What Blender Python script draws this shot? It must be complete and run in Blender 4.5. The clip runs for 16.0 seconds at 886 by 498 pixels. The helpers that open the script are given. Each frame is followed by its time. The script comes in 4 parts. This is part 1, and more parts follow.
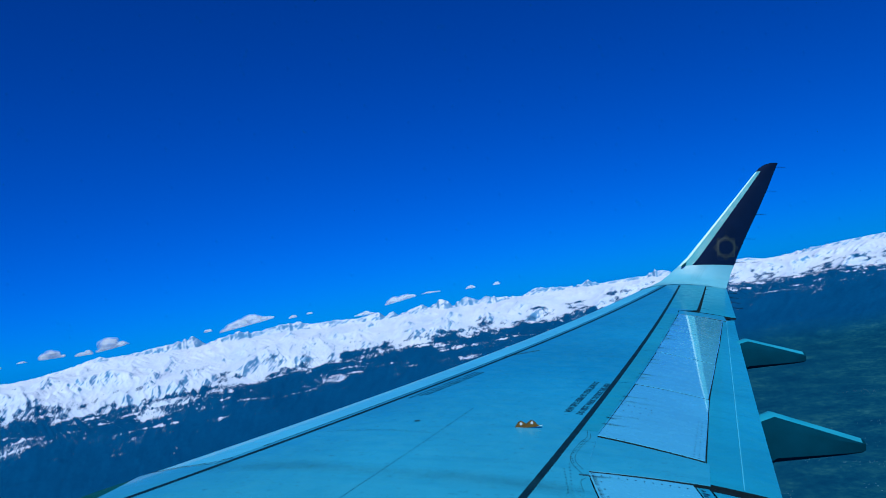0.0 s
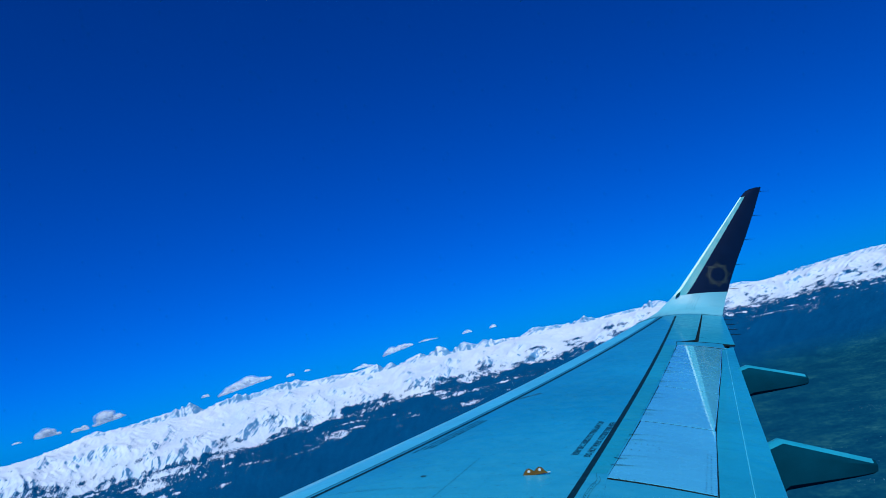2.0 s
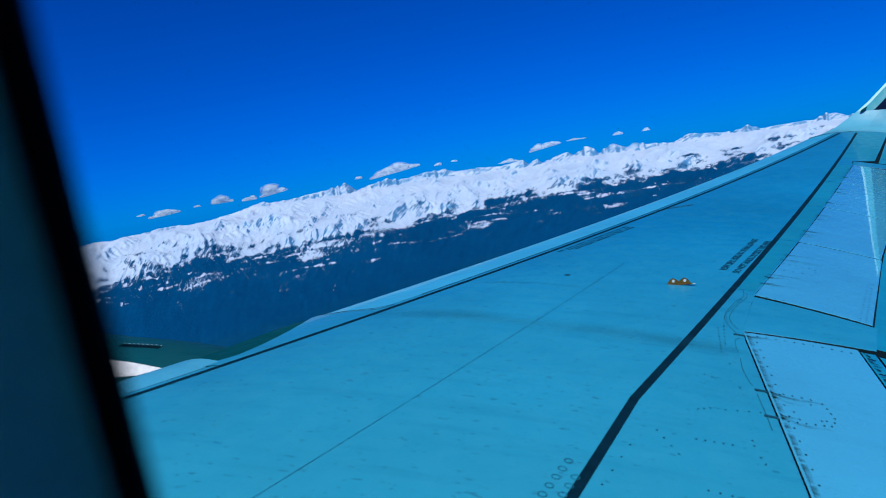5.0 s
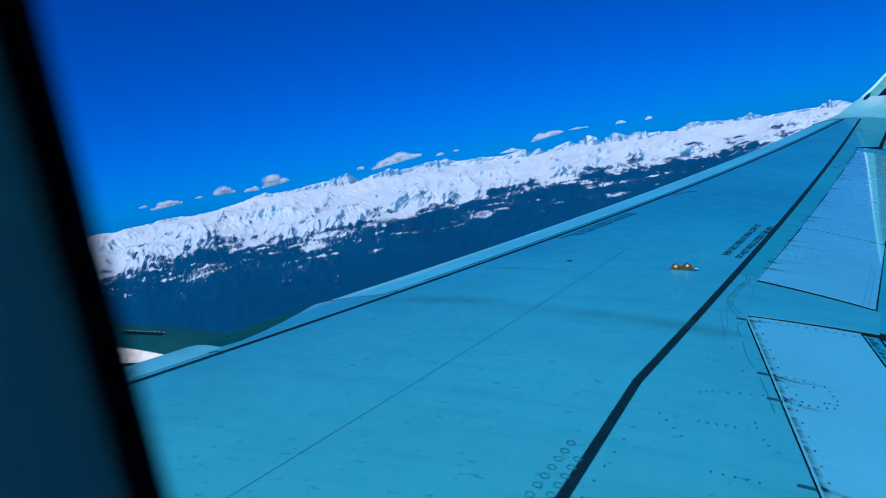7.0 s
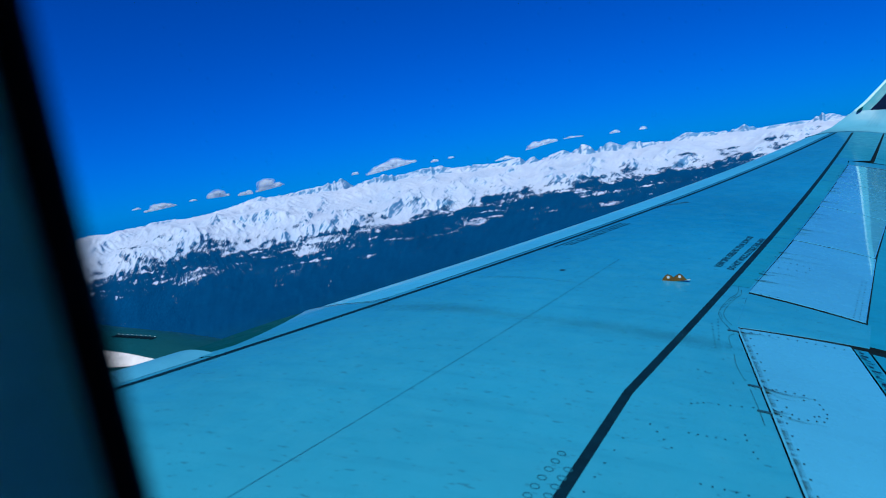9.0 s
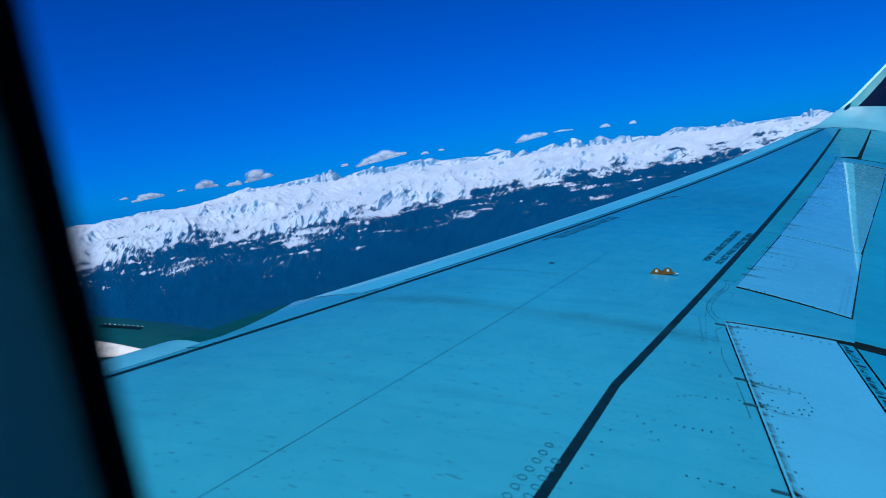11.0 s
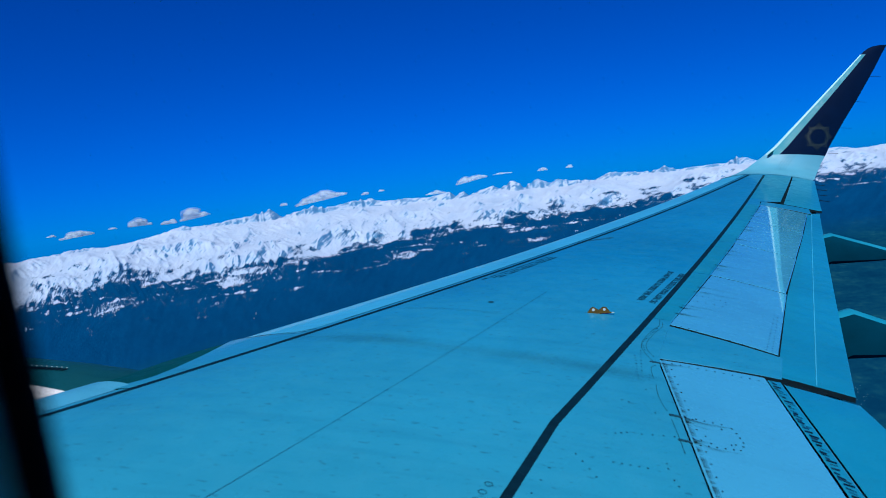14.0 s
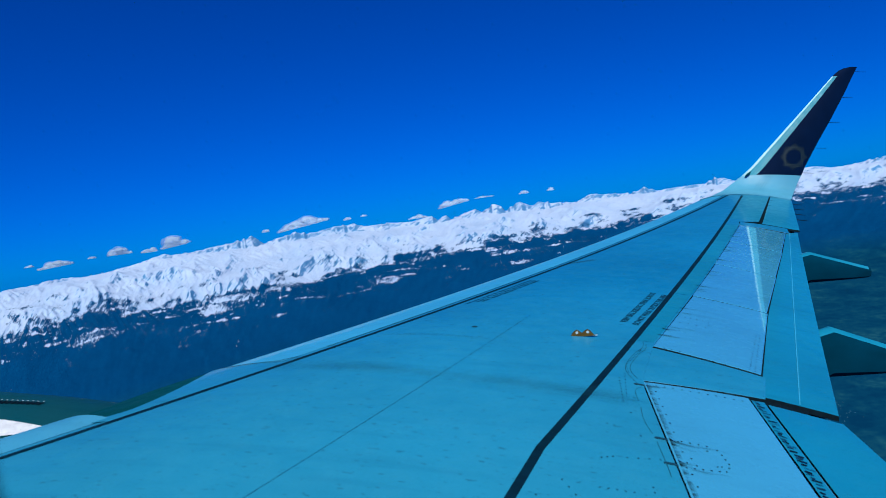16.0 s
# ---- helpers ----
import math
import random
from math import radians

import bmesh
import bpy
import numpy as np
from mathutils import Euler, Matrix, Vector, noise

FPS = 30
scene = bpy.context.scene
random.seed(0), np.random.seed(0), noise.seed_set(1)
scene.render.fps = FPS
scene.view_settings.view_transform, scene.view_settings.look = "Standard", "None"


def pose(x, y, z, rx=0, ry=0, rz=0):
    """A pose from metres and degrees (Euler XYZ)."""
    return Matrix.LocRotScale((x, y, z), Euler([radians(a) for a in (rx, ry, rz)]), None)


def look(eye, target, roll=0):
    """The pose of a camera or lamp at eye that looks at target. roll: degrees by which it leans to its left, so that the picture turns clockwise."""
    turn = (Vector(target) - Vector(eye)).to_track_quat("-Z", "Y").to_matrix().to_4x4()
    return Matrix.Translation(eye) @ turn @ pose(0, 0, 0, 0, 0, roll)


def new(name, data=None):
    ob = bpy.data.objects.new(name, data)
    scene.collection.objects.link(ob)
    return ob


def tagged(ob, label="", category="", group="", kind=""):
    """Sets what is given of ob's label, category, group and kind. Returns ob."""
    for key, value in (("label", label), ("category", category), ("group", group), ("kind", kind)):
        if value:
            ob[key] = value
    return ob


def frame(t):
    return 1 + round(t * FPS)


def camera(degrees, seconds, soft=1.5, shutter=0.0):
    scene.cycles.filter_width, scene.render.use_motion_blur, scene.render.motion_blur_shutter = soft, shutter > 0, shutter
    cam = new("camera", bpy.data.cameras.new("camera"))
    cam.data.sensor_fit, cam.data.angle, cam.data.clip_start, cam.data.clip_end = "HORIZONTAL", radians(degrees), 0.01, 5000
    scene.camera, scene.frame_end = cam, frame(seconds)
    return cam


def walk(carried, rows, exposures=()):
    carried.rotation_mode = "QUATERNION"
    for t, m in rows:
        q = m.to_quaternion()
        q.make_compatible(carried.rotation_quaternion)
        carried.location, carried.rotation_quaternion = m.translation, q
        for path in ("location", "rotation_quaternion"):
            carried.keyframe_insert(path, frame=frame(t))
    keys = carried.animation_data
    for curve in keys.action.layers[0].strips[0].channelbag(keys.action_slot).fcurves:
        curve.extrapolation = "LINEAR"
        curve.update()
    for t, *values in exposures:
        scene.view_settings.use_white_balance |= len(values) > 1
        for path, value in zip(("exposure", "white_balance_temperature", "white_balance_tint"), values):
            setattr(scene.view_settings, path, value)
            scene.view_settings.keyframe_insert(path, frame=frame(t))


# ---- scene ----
# ---------------------------------------------------------------- camera
cam = camera(62.0, 16.0, soft=0.6)
cam.data.dof.use_dof = True
cam.data.dof.focus_distance = 9.0
cam.data.dof.aperture_fstop = 3.8

# The aircraft's own frame: x aft, y out along the wing, z up, origin on the keel line below the cabin floor.
# It flies nose up and banked over the valley.
HEIGHT, NOSE_UP, BANK = 300.0, 7.92, 3.94
up = Vector((-math.tan(radians(NOSE_UP)), -math.tan(radians(BANK)), 1.0)).normalized()
out = (Vector((0, 1, 0)) - up * up.y).normalized()
aft = out.cross(up)
AIR = Matrix.Translation((0, 0, HEIGHT)) @ Matrix((aft, out, up)).to_4x4()

PATH = [
    (0, 5.3740, 1.724, 1.041, 2.85, 7.61, 1.01),
    (0.5, 5.3740, 1.722, 1.037, 2.89, 7.38, 0.78),
    (1, 5.3730, 1.722, 1.038, 3.11, 7.41, 1.69),
    (1.5, 5.3740, 1.722, 1.046, 3.26, 8.18, 3.89),
    (2, 5.3780, 1.718, 1.068, 2.94, 11.21, 5.29),
    (2.5, 5.3580, 1.708, 1.089, 2.59, 13.46, 1.95),
    (3, 5.3330, 1.695, 1.091, 5.06, 8.88, -0.60),
    (3.5, 5.3301, 1.692, 1.094, 9.04, 2.78, -0.69),
    (4, 5.3274, 1.689, 1.097, 12.23, -1.29, -0.32),
    (4.5, 5.3290, 1.693, 1.099, 13.75, -3.30, 0.28),
    (7, 5.3312, 1.698, 1.072, 14.09, -4.82, 0.84),
    (7.5, 5.3354, 1.699, 1.076, 13.70, -4.68, 0.75),
    (8, 5.3295, 1.699, 1.077, 13.57, -4.38, 0.46),
    (8.5, 5.3286, 1.699, 1.077, 13.64, -4.23, 0.16),
    (9, 5.3316, 1.697, 1.079, 13.64, -4.31, -0.02),
    (9.5, 5.3283, 1.702, 1.075, 13.53, -4.48, -0.11),
    (12, 5.3312, 1.696, 1.077, 11.99, -4.93, -0.74),
    (12.5, 5.3234, 1.700, 1.078, 11.56, -4.58, -0.79),
    (13, 5.3250, 1.702, 1.077, 11.43, -4.44, -0.74),
    (13.5, 5.3274, 1.697, 1.065, 10.31, -3.61, -0.95),
    (14, 5.3297, 1.697, 1.063, 8.21, -1.66, -1.09),
    (14.5, 5.3320, 1.700, 1.063, 6.44, 0.08, -0.88),
    (15, 5.3330, 1.705, 1.062, 5.88, 0.70, -0.47),
    (15.5, 5.3360, 1.696, 1.067, 6.29, 0.48, -0.28),
    (16, 5.3330, 1.704, 1.070, 6.88, 0.22, -0.22),
]
walk(cam, [(t, AIR @ pose(x, y, z, 90 + pitch, roll, yaw)) for t, x, y, z, yaw, pitch, roll in PATH],
     exposures=[(0, 0.14), (2.5, 0.14), (4.0, 0.0), (16, 0.0)])

# ---------------------------------------------------------------- sky and sun
SUN_FROM = Vector((0.09, -0.67, 0.735)).normalized()
world = bpy.data.worlds.new("sky")
scene.world = world
world.use_nodes = True
wn, wl = world.node_tree.nodes, world.node_tree.links
wn.clear()
sky = wn.new("ShaderNodeTexSky")
sky.sky_type, sky.sun_disc = "NISHITA", False
sky.sun_elevation = math.asin(SUN_FROM.z)
sky.sun_rotation = math.atan2(SUN_FROM.x, SUN_FROM.y)
sky.altitude, sky.air_density, sky.dust_density, sky.ozone_density = 3000, 1.0, 0.2, 3.0
tint = wn.new("ShaderNodeMix")
tint.data_type, tint.blend_type = "RGBA", "MULTIPLY"
tint.inputs["Factor"].default_value = 1.0
tint.inputs["B"].default_value = (0.0, 0.206, 0.77, 1)
deep = wn.new("ShaderNodeGamma")
deep.inputs["Gamma"].default_value = 0.97
back = wn.new("ShaderNodeBackground")
back.inputs["Strength"].default_value = 0.118
wout = wn.new("ShaderNodeOutputWorld")
wl.new(sky.outputs["Color"], deep.inputs["Color"])
wl.new(deep.outputs["Color"], tint.inputs["A"])
wl.new(tint.outputs["Result"], back.inputs["Color"])
wl.new(back.outputs["Background"], wout.inputs["Surface"])

lamp = bpy.data.lights.new("sun", "SUN")
lamp.energy, lamp.angle, lamp.color = 3.8, radians(0.53), (1.0, 1.0, 0.96)
sun = new("sun", lamp)
sun.matrix_world = look(SUN_FROM * 200 + Vector((0, 0, HEIGHT)), (0, 0, HEIGHT))


# ---------------------------------------------------------------- materials
def nodes_of(name):
    m = bpy.data.materials.new(name)
    m.use_nodes = True
    nt = m.node_tree
    return m, nt.nodes, nt.links, nt.nodes["Principled BSDF"]


def noise_tex(ns, ls, scale, detail=4.0, stretch=(1, 1, 1), rough=0.55, turn=0.0):
    co = ns.new("ShaderNodeTexCoord")
    mp = ns.new("ShaderNodeMapping")
    mp.inputs["Scale"].default_value = stretch
    mp.inputs["Rotation"].default_value = (0, 0, radians(turn))
    tx = ns.new("ShaderNodeTexNoise")
    tx.inputs["Scale"].default_value, tx.inputs["Detail"].default_value = scale, detail
    tx.inputs["Roughness"].default_value = rough
    ls.new(co.outputs["Object"], mp.inputs["Vector"])
    ls.new(mp.outputs["Vector"], tx.inputs["Vector"])
    return tx.outputs["Fac"]


def ramp(ns, ls, value, stops):
    r = ns.new("ShaderNodeValToRGB")
    els = r.color_ramp.elements
    while len(els) < len(stops):
        els.new(0.5)
    for e, (p, c) in zip(els, stops):
        e.position, e.color = p, c if len(c) == 4 else (*c, 1)
    ls.new(value, r.inputs["Fac"])
    return r.outputs["Color"]


def mix(ns, ls, fac, a, b, kind="MIX"):
    m = ns.new("ShaderNodeMix")
    m.data_type, m.blend_type = "RGBA", kind
    for key, v in (("Factor", fac), ("A", a), ("B", b)):
        if hasattr(v, "is_linked") or hasattr(v, "links"):
            ls.new(v, m.inputs[key])
        elif key == "Factor":
            m.inputs[key].default_value = v
        else:
            m.inputs[key].default_value = (*v, 1) if len(v) == 3 else v
    return m.outputs["Result"]


def grey(v):
    return (v, v, v)


def bump(ns, ls, bsdf, height, strength, distance):
    b = ns.new("ShaderNodeBump")
    b.inputs["Strength"].default_value, b.inputs["Distance"].default_value = strength, distance
    ls.new(height, b.inputs["Height"])
    ls.new(b.outputs["Normal"], bsdf.inputs["Normal"])


def paint(name, colour, rough=0.3, coat=0.4, dirt=0.35, spots=0.5, grime=(0.01, 0.06, 0.09), root_colour=None):
    """Aircraft paint: uneven fading, streaks along the airflow, specks of dirt."""
    m, ns, ls, b = nodes_of(name)
    fade = ramp(ns, ls, noise_tex(ns, ls, 0.7, 3), [(0.3, grey(0.86)), (0.7, grey(1.06))])
    base = colour
    if root_colour:  # paler towards the root; the outboard colour holds the sky's grazing reflection
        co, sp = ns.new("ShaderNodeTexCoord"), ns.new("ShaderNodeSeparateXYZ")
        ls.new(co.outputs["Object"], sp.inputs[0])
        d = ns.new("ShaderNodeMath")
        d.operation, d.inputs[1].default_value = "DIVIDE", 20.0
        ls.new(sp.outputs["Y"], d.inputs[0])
        base = mix(ns, ls, ramp(ns, ls, d.outputs[0], [(0.16, grey(1)), (0.42, grey(0))]), colour, root_colour)
    base = mix(ns, ls, 1.0, base, fade, "MULTIPLY")
    streak = ramp(ns, ls, noise_tex(ns, ls, 5.0, 5, (0.25, 2.4, 1)), [(0.52, grey(0)), (0.8, grey(dirt))])
    base = mix(ns, ls, streak, base, tuple(c * 0.55 for c in colour))
    speck = ramp(ns, ls, noise_tex(ns, ls, 27.0, 2, (0.75, 1.8, 1)), [(0.655, grey(0)), (0.71, grey(spots))])
    base = mix(ns, ls, speck, base, grime)
    ls.new(base, b.inputs["Base Color"])
    rr = ramp(ns, ls, noise_tex(ns, ls, 9.0, 4), [(0.3, grey(rough * 0.8)), (0.75, grey(rough * 1.35))])
    ls.new(rr, b.inputs["Roughness"])
    b.inputs["Coat Weight"].default_value, b.inputs["Coat Roughness"].default_value = coat, 0.05
    bump(ns, ls, b, noise_tex(ns, ls, 3.0, 3), 0.12, 0.01)
    return m


def plain(name, colour, rough=0.5, metal=0.0, vary=0.15, scale=30.0):
    m, ns, ls, b = nodes_of(name)
    fade = ramp(ns, ls, noise_tex(ns, ls, scale, 4), [(0.3, grey(1 - vary)), (0.7, grey(1 + vary))])
    ls.new(mix(ns, ls, 1.0, colour, fade, "MULTIPLY"), b.inputs["Base Color"])
    b.inputs["Roughness"].default_value, b.inputs["Metallic"].default_value = rough, metal
    return m


WING = paint("wing paint", (0.002, 0.24, 0.455), rough=0.42, coat=0.15, dirt=0.25, spots=0.42, root_colour=(0.026, 0.365, 0.535))
WING_DARK = paint("fairing paint", (0.001, 0.075, 0.090), rough=0.6, coat=0.0)
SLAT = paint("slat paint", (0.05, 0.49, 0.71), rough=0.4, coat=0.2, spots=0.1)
SPOILER = paint("spoiler paint", (0.068, 0.50, 0.77), rough=0.25, coat=1.0, dirt=0.1, spots=0.12)
FLAP = paint("flap paint", (0.005, 0.275, 0.45), rough=0.35, coat=0.15, spots=0.1)
LIP = paint("winglet white paint", (0.085, 0.38, 0.52), rough=0.45, coat=0.1, dirt=0.2, spots=0.05)
EDGE = paint("bright leading edge paint", (0.035, 0.30, 0.38), rough=0.3, coat=0.0, dirt=0.1, spots=0.0)
REAR = paint("rear spar panel paint", (0.004, 0.255, 0.40), rough=0.4, coat=0.1, dirt=0.3, spots=0.2)
NAVY = plain("navy paint", (0.001, 0.009, 0.034), 0.55, 0, 0.1, 4)
STRIPE = plain("stripe paint", (0.001, 0.02, 0.036), 0.6, 0, 0.25, 12)
LETTER = plain("lettering paint", (0.004, 0.07, 0.13), 0.6, 0, 0.4, 60)
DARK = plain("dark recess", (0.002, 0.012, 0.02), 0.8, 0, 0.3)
SEAM = plain("filled seam", (0.004, 0.13, 0.20), 0.6, 0, 0.5, 3)
FASTENER = plain("fastener metal", (0.006, 0.07, 0.11), 0.5, 0.2, 0.3)
LUG = plain("yellow lug paint", (0.085, 0.052, 0.002), 0.45, 0, 0.25, 40)
WHITE = plain("white marking", (0.36, 0.5, 0.55), 0.5, 0, 0.05)
GOLD = plain("dull gold film", (0.022, 0.05, 0.045), 0.5, 0.1, 0.2)
FAIRING_SHADE = plain("fairing side shade tone", (0.0004, 0.036, 0.066), 0.7, 0, 0.2, 3)
NACELLE = paint("nacelle paint", (0.003, 0.075, 0.098), rough=0.55, coat=0.0, spots=0.1)
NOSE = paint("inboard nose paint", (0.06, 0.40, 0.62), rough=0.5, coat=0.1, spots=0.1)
METAL = plain("polished metal", (0.7, 0.75, 0.78), 0.12, 1.0, 0.05)
EDGE_HIGHLIGHT = plain("edge metal with highlight tone", (0.24, 0.52, 0.58), 0.5, 0.15, 0.08, 6)
COWL_GLINT = plain("cowl glint white", (0.88, 0.92, 0.92), 0.25, 0.15, 0.15, 22)
RUBBER = plain("window seal rubber", (0.002, 0.002, 0.008), 0.8, 0, 0.3)
PANEL = plain("cabin panel plastic", (0.10, 0.70, 0.85), 0.6, 0, 0.06, 120)
SKIN = paint("fuselage paint", (0.6, 0.68, 0.7), rough=0.3, spots=0.1)
for key, v in (("Specular IOR Level", 0.15), ("Coat Roughness", 0.03), ("Coat IOR", 2.2)):
    SPOILER.node_tree.nodes["Principled BSDF"].inputs[key].default_value = v
for m, v in ((NAVY, 0.02), (EDGE, 0.03), (WING_DARK, 0.02), (FAIRING_SHADE, 0.0), (NACELLE, 0.1)):
    m.node_tree.nodes["Principled BSDF"].inputs["Specular IOR Level"].default_value = v
for dull in (STRIPE, LETTER, DARK, RUBBER):
    dull.node_tree.nodes["Principled BSDF"].inputs["Specular IOR Level"].default_value = 0.1


def film(name, colour, low, high, size=14.0, stretch=(0.6, 2.2, 1)):
    """A patchy coloured film that lets the paint show through."""
    m, ns, ls, b = nodes_of(name)
    b.inputs["Base Color"].default_value = (*colour, 1)
    b.inputs["Roughness"].default_value = 0.8
    a = ramp(ns, ls, noise_tex(ns, ls, size, 5, stretch), [(0.36, grey(low)), (0.66, grey(high))])
    ls.new(a, b.inputs["Alpha"])
    return m


GRIME = film("grime film", (0.004, 0.06, 0.058), 0.0, 0.30)
THIN_FILM = film("thin dark film", (0.004, 0.12, 0.16), 0.02, 0.065, 2.0, (1, 1, 1))


def glass():
    m, ns, ls, b = nodes_of("window pane")
    ns.remove(b)
    clear, gloss, fres, mx = (ns.new("ShaderNodeBsdf" + k) if k[0] != "F" and k[0] != "M" else ns.new("ShaderNode" + k) for k in ("Transparent", "Glossy", "Fresnel", "MixShader"))
    fres.inputs["IOR"].default_value, gloss.inputs["Roughness"].default_value = 1.1, 0.02
    clear.inputs["Color"].default_value = (0.97, 0.985, 1, 1)
    ls.new(fres.outputs[0], mx.inputs[0])
    ls.new(clear.outputs[0], mx.inputs[1])
    ls.new(gloss.outputs[0], mx.inputs[2])
    ls.new(mx.outputs[0], ns["Material Output"].inputs["Surface"])
    return m


GLASS = glass()


def terrain_material():
    """Snow, rocks with blue shade painted in where it is steep, and forest by its density, thinning to single dark
    trees on snow.
    """
    m, ns, ls, b = nodes_of("alpine terrain")
    geo = ns.new("ShaderNodeNewGeometry")
    pos, nor = ns.new("ShaderNodeSeparateXYZ"), ns.new("ShaderNodeSeparateXYZ")
    ls.new(geo.outputs["Position"], pos.inputs[0])
    ls.new(geo.outputs["Normal"], nor.inputs[0])

    def calc(op, a, c=0.0):
        n = ns.new("ShaderNodeMath")
        n.operation = op
        for i, v in enumerate((a, c)):
            if isinstance(v, (int, float)):
                n.inputs[i].default_value = v
            else:
                ls.new(v, n.inputs[i])
        return n.outputs[0]

    def swing(tex, amount):
        return calc("MULTIPLY", calc("SUBTRACT", tex, 0.5), amount)

    def total(*terms):
        whole = terms[0]
        for q in terms[1:]:
            whole = calc("ADD", whole, q)
        return whole

    def attribute(name):
        n = ns.new("ShaderNodeAttribute")
        n.attribute_name = name
        return n.outputs["Fac"]

    # coordinates along the range, up the slope and away, leaning as the fall lines do
    reach = ns.new("ShaderNodeVectorMath")
    reach.operation = "LENGTH"
    ls.new(geo.outputs["Position"], reach.inputs[0])
    across = calc("MULTIPLY", calc("ARCTAN2", pos.outputs["X"], pos.outputs["Y"]), 3000.0)

    def slope_noise(scale, detail, lean=0.0, high=1.0, away=0.2, rough=0.55):
        c, tx = ns.new("ShaderNodeCombineXYZ"), ns.new("ShaderNodeTexNoise")
        ls.new(calc("SUBTRACT", across, calc("MULTIPLY", pos.outputs["Z"], lean)), c.inputs[0])
        ls.new(calc("MULTIPLY", pos.outputs["Z"], high), c.inputs[1])
        ls.new(calc("MULTIPLY", reach.outputs["Value"], away), c.inputs[2])
        tx.inputs["Scale"].default_value, tx.inputs["Detail"].default_value, tx.inputs["Roughness"].default_value = scale, detail, rough
        ls.new(c.outputs[0], tx.inputs["Vector"])
        return tx.outputs["Fac"]

    wide = slope_noise(0.012, 3, 0.3, 1.6, 0.1)
    mid = slope_noise(0.05, 4, 1.0, 0.7, 0.10)
    fine = slope_noise(0.16, 4, 0.8, 0.7, 0.15)
    tree = slope_noise(0.28, 2, 0.3, 1.0, 0.2, 0.5)
    stroke = slope_noise(0.20, 3, 1.3, 0.22, 0.05)
    rill = slope_noise(0.11, 5, 1.1, 0.35, 0.06, 0.65)
    wood = attribute("wood")
    cover = ramp(ns, ls, total(wood, swing(tree, 1.3), swing(stroke, 0.6), swing(fine, 0.5)), [(0.32, grey(0)), (0.68, grey(1))])
    # rocks and blue gully shade, both put in as colour: thin strokes down the fall lines over the trees, faces of the
    # peaks
    near = ramp(ns, ls, wood, [(0.0, grey(0)), (0.45, grey(1))])
    tone = ns.new("ShaderNodeSeparateColor")
    ls.new(near, tone.inputs[0])
    stroke_level = total(calc("MULTIPLY", calc("SUBTRACT", 0.86, nor.outputs["Z"]), 0.9), calc("MULTIPLY", attribute("crag"), 0.15), calc("MULTIPLY", tone.outputs[0], 0.14), swing(stroke, 1.0), swing(mid, 0.45))
    rocky = ramp(ns, ls, stroke_level, [(0.11, grey(0)), (0.23, grey(0.85))])
    rock_shade = ramp(ns, ls, tree, [(0.3, (0.006, 0.15, 0.34)), (0.7, (0.03, 0.27, 0.52))])
    snow = ramp(ns, ls, total(calc("MULTIPLY", wide, 0.6), calc("MULTIPLY", fine, 0.4)), [(0.35, (0.40, 0.56, 0.76)), (0.65, (0.53, 0.66, 0.82))])
    high = mix(ns, ls, rocky, snow, rock_shade)
    # forest and valley colours have the blue of distant haze mixed in
    forest = ramp(ns, ls, total(calc("MULTIPLY", tree, 0.6), calc("MULTIPLY", mid, 0.4)), [(0.3, (0.0005, 0.044, 0.128)), (0.55, (0.0008, 0.060, 0.166)), (0.75, (0.001, 0.082, 0.205))])
    fields = total(calc("MULTIPLY", noise_tex(ns, ls, 0.012, 5, (1, 0.8, 1), 0.6), 0.6), calc("MULTIPLY", noise_tex(ns, ls, 0.09, 4, (1, 0.7, 1), 0.65), 0.4))
    land = ramp(ns, ls, fields, [(0.40, (0.001, 0.044, 0.100)), (0.50, (0.002, 0.058, 0.115)), (0.58, (0.006, 0.078, 0.125)), (0.66, (0.016, 0.115, 0.155))])
    flat = ramp(ns, ls, calc("DIVIDE", pos.outputs["Z"], 400.0), [(0.02, grey(1)), (0.12, grey(0))])
    soil = mix(ns, ls, flat, forest, land)
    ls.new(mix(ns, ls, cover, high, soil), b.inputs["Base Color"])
    b.inputs["Roughness"].default_value = 0.85
    b.inputs["Specular IOR Level"].default_value = 0.0
    only = ns.new("ShaderNodeSeparateColor")
    ls.new(cover, only.inputs[0])
    bump(ns, ls, b, calc("MULTIPLY", total(calc("MULTIPLY", mid, 0.4), calc("MULTIPLY", rill, 0.7), calc("MULTIPLY", fine, 0.2)), calc("SUBTRACT", 1.0, only.outputs[0])), 0.45, 6.0)
    return m


TERRAIN = terrain_material()


# ---------------------------------------------------------------- mesh helpers
def part(name, bm, material, parent=None, label="", smooth=True):
    me = bpy.data.meshes.new(name)
    bmesh.ops.recalc_face_normals(bm, faces=bm.faces)
    bm.to_mesh(me)
    bm.free()
    for mat in material if isinstance(material, (list, tuple)) else [material]:
        me.materials.append(mat)
    if smooth:
        me.shade_smooth()
        me.set_sharp_from_angle(angle=radians(14 if isinstance(material, list) else 38))
    ob = new(name, me)
    if parent is not None:
        ob.parent = parent
    if label:
        ob["label"] = label
    return ob


def empty(name, m):
    ob = new(name)
    ob.empty_display_size = 0.3
    ob.matrix_world = m
    return ob


def grid_faces(bm, rows, closed=False):
    """Faces over rows of vertices; closed: each row is a ring."""
    n = len(rows[0])
    for a, c in zip(rows, rows[1:]):
        for i in range(n if closed else n - 1):
            j = (i + 1) % n
            bm.faces.new((a[i], a[j], c[j], c[i]))


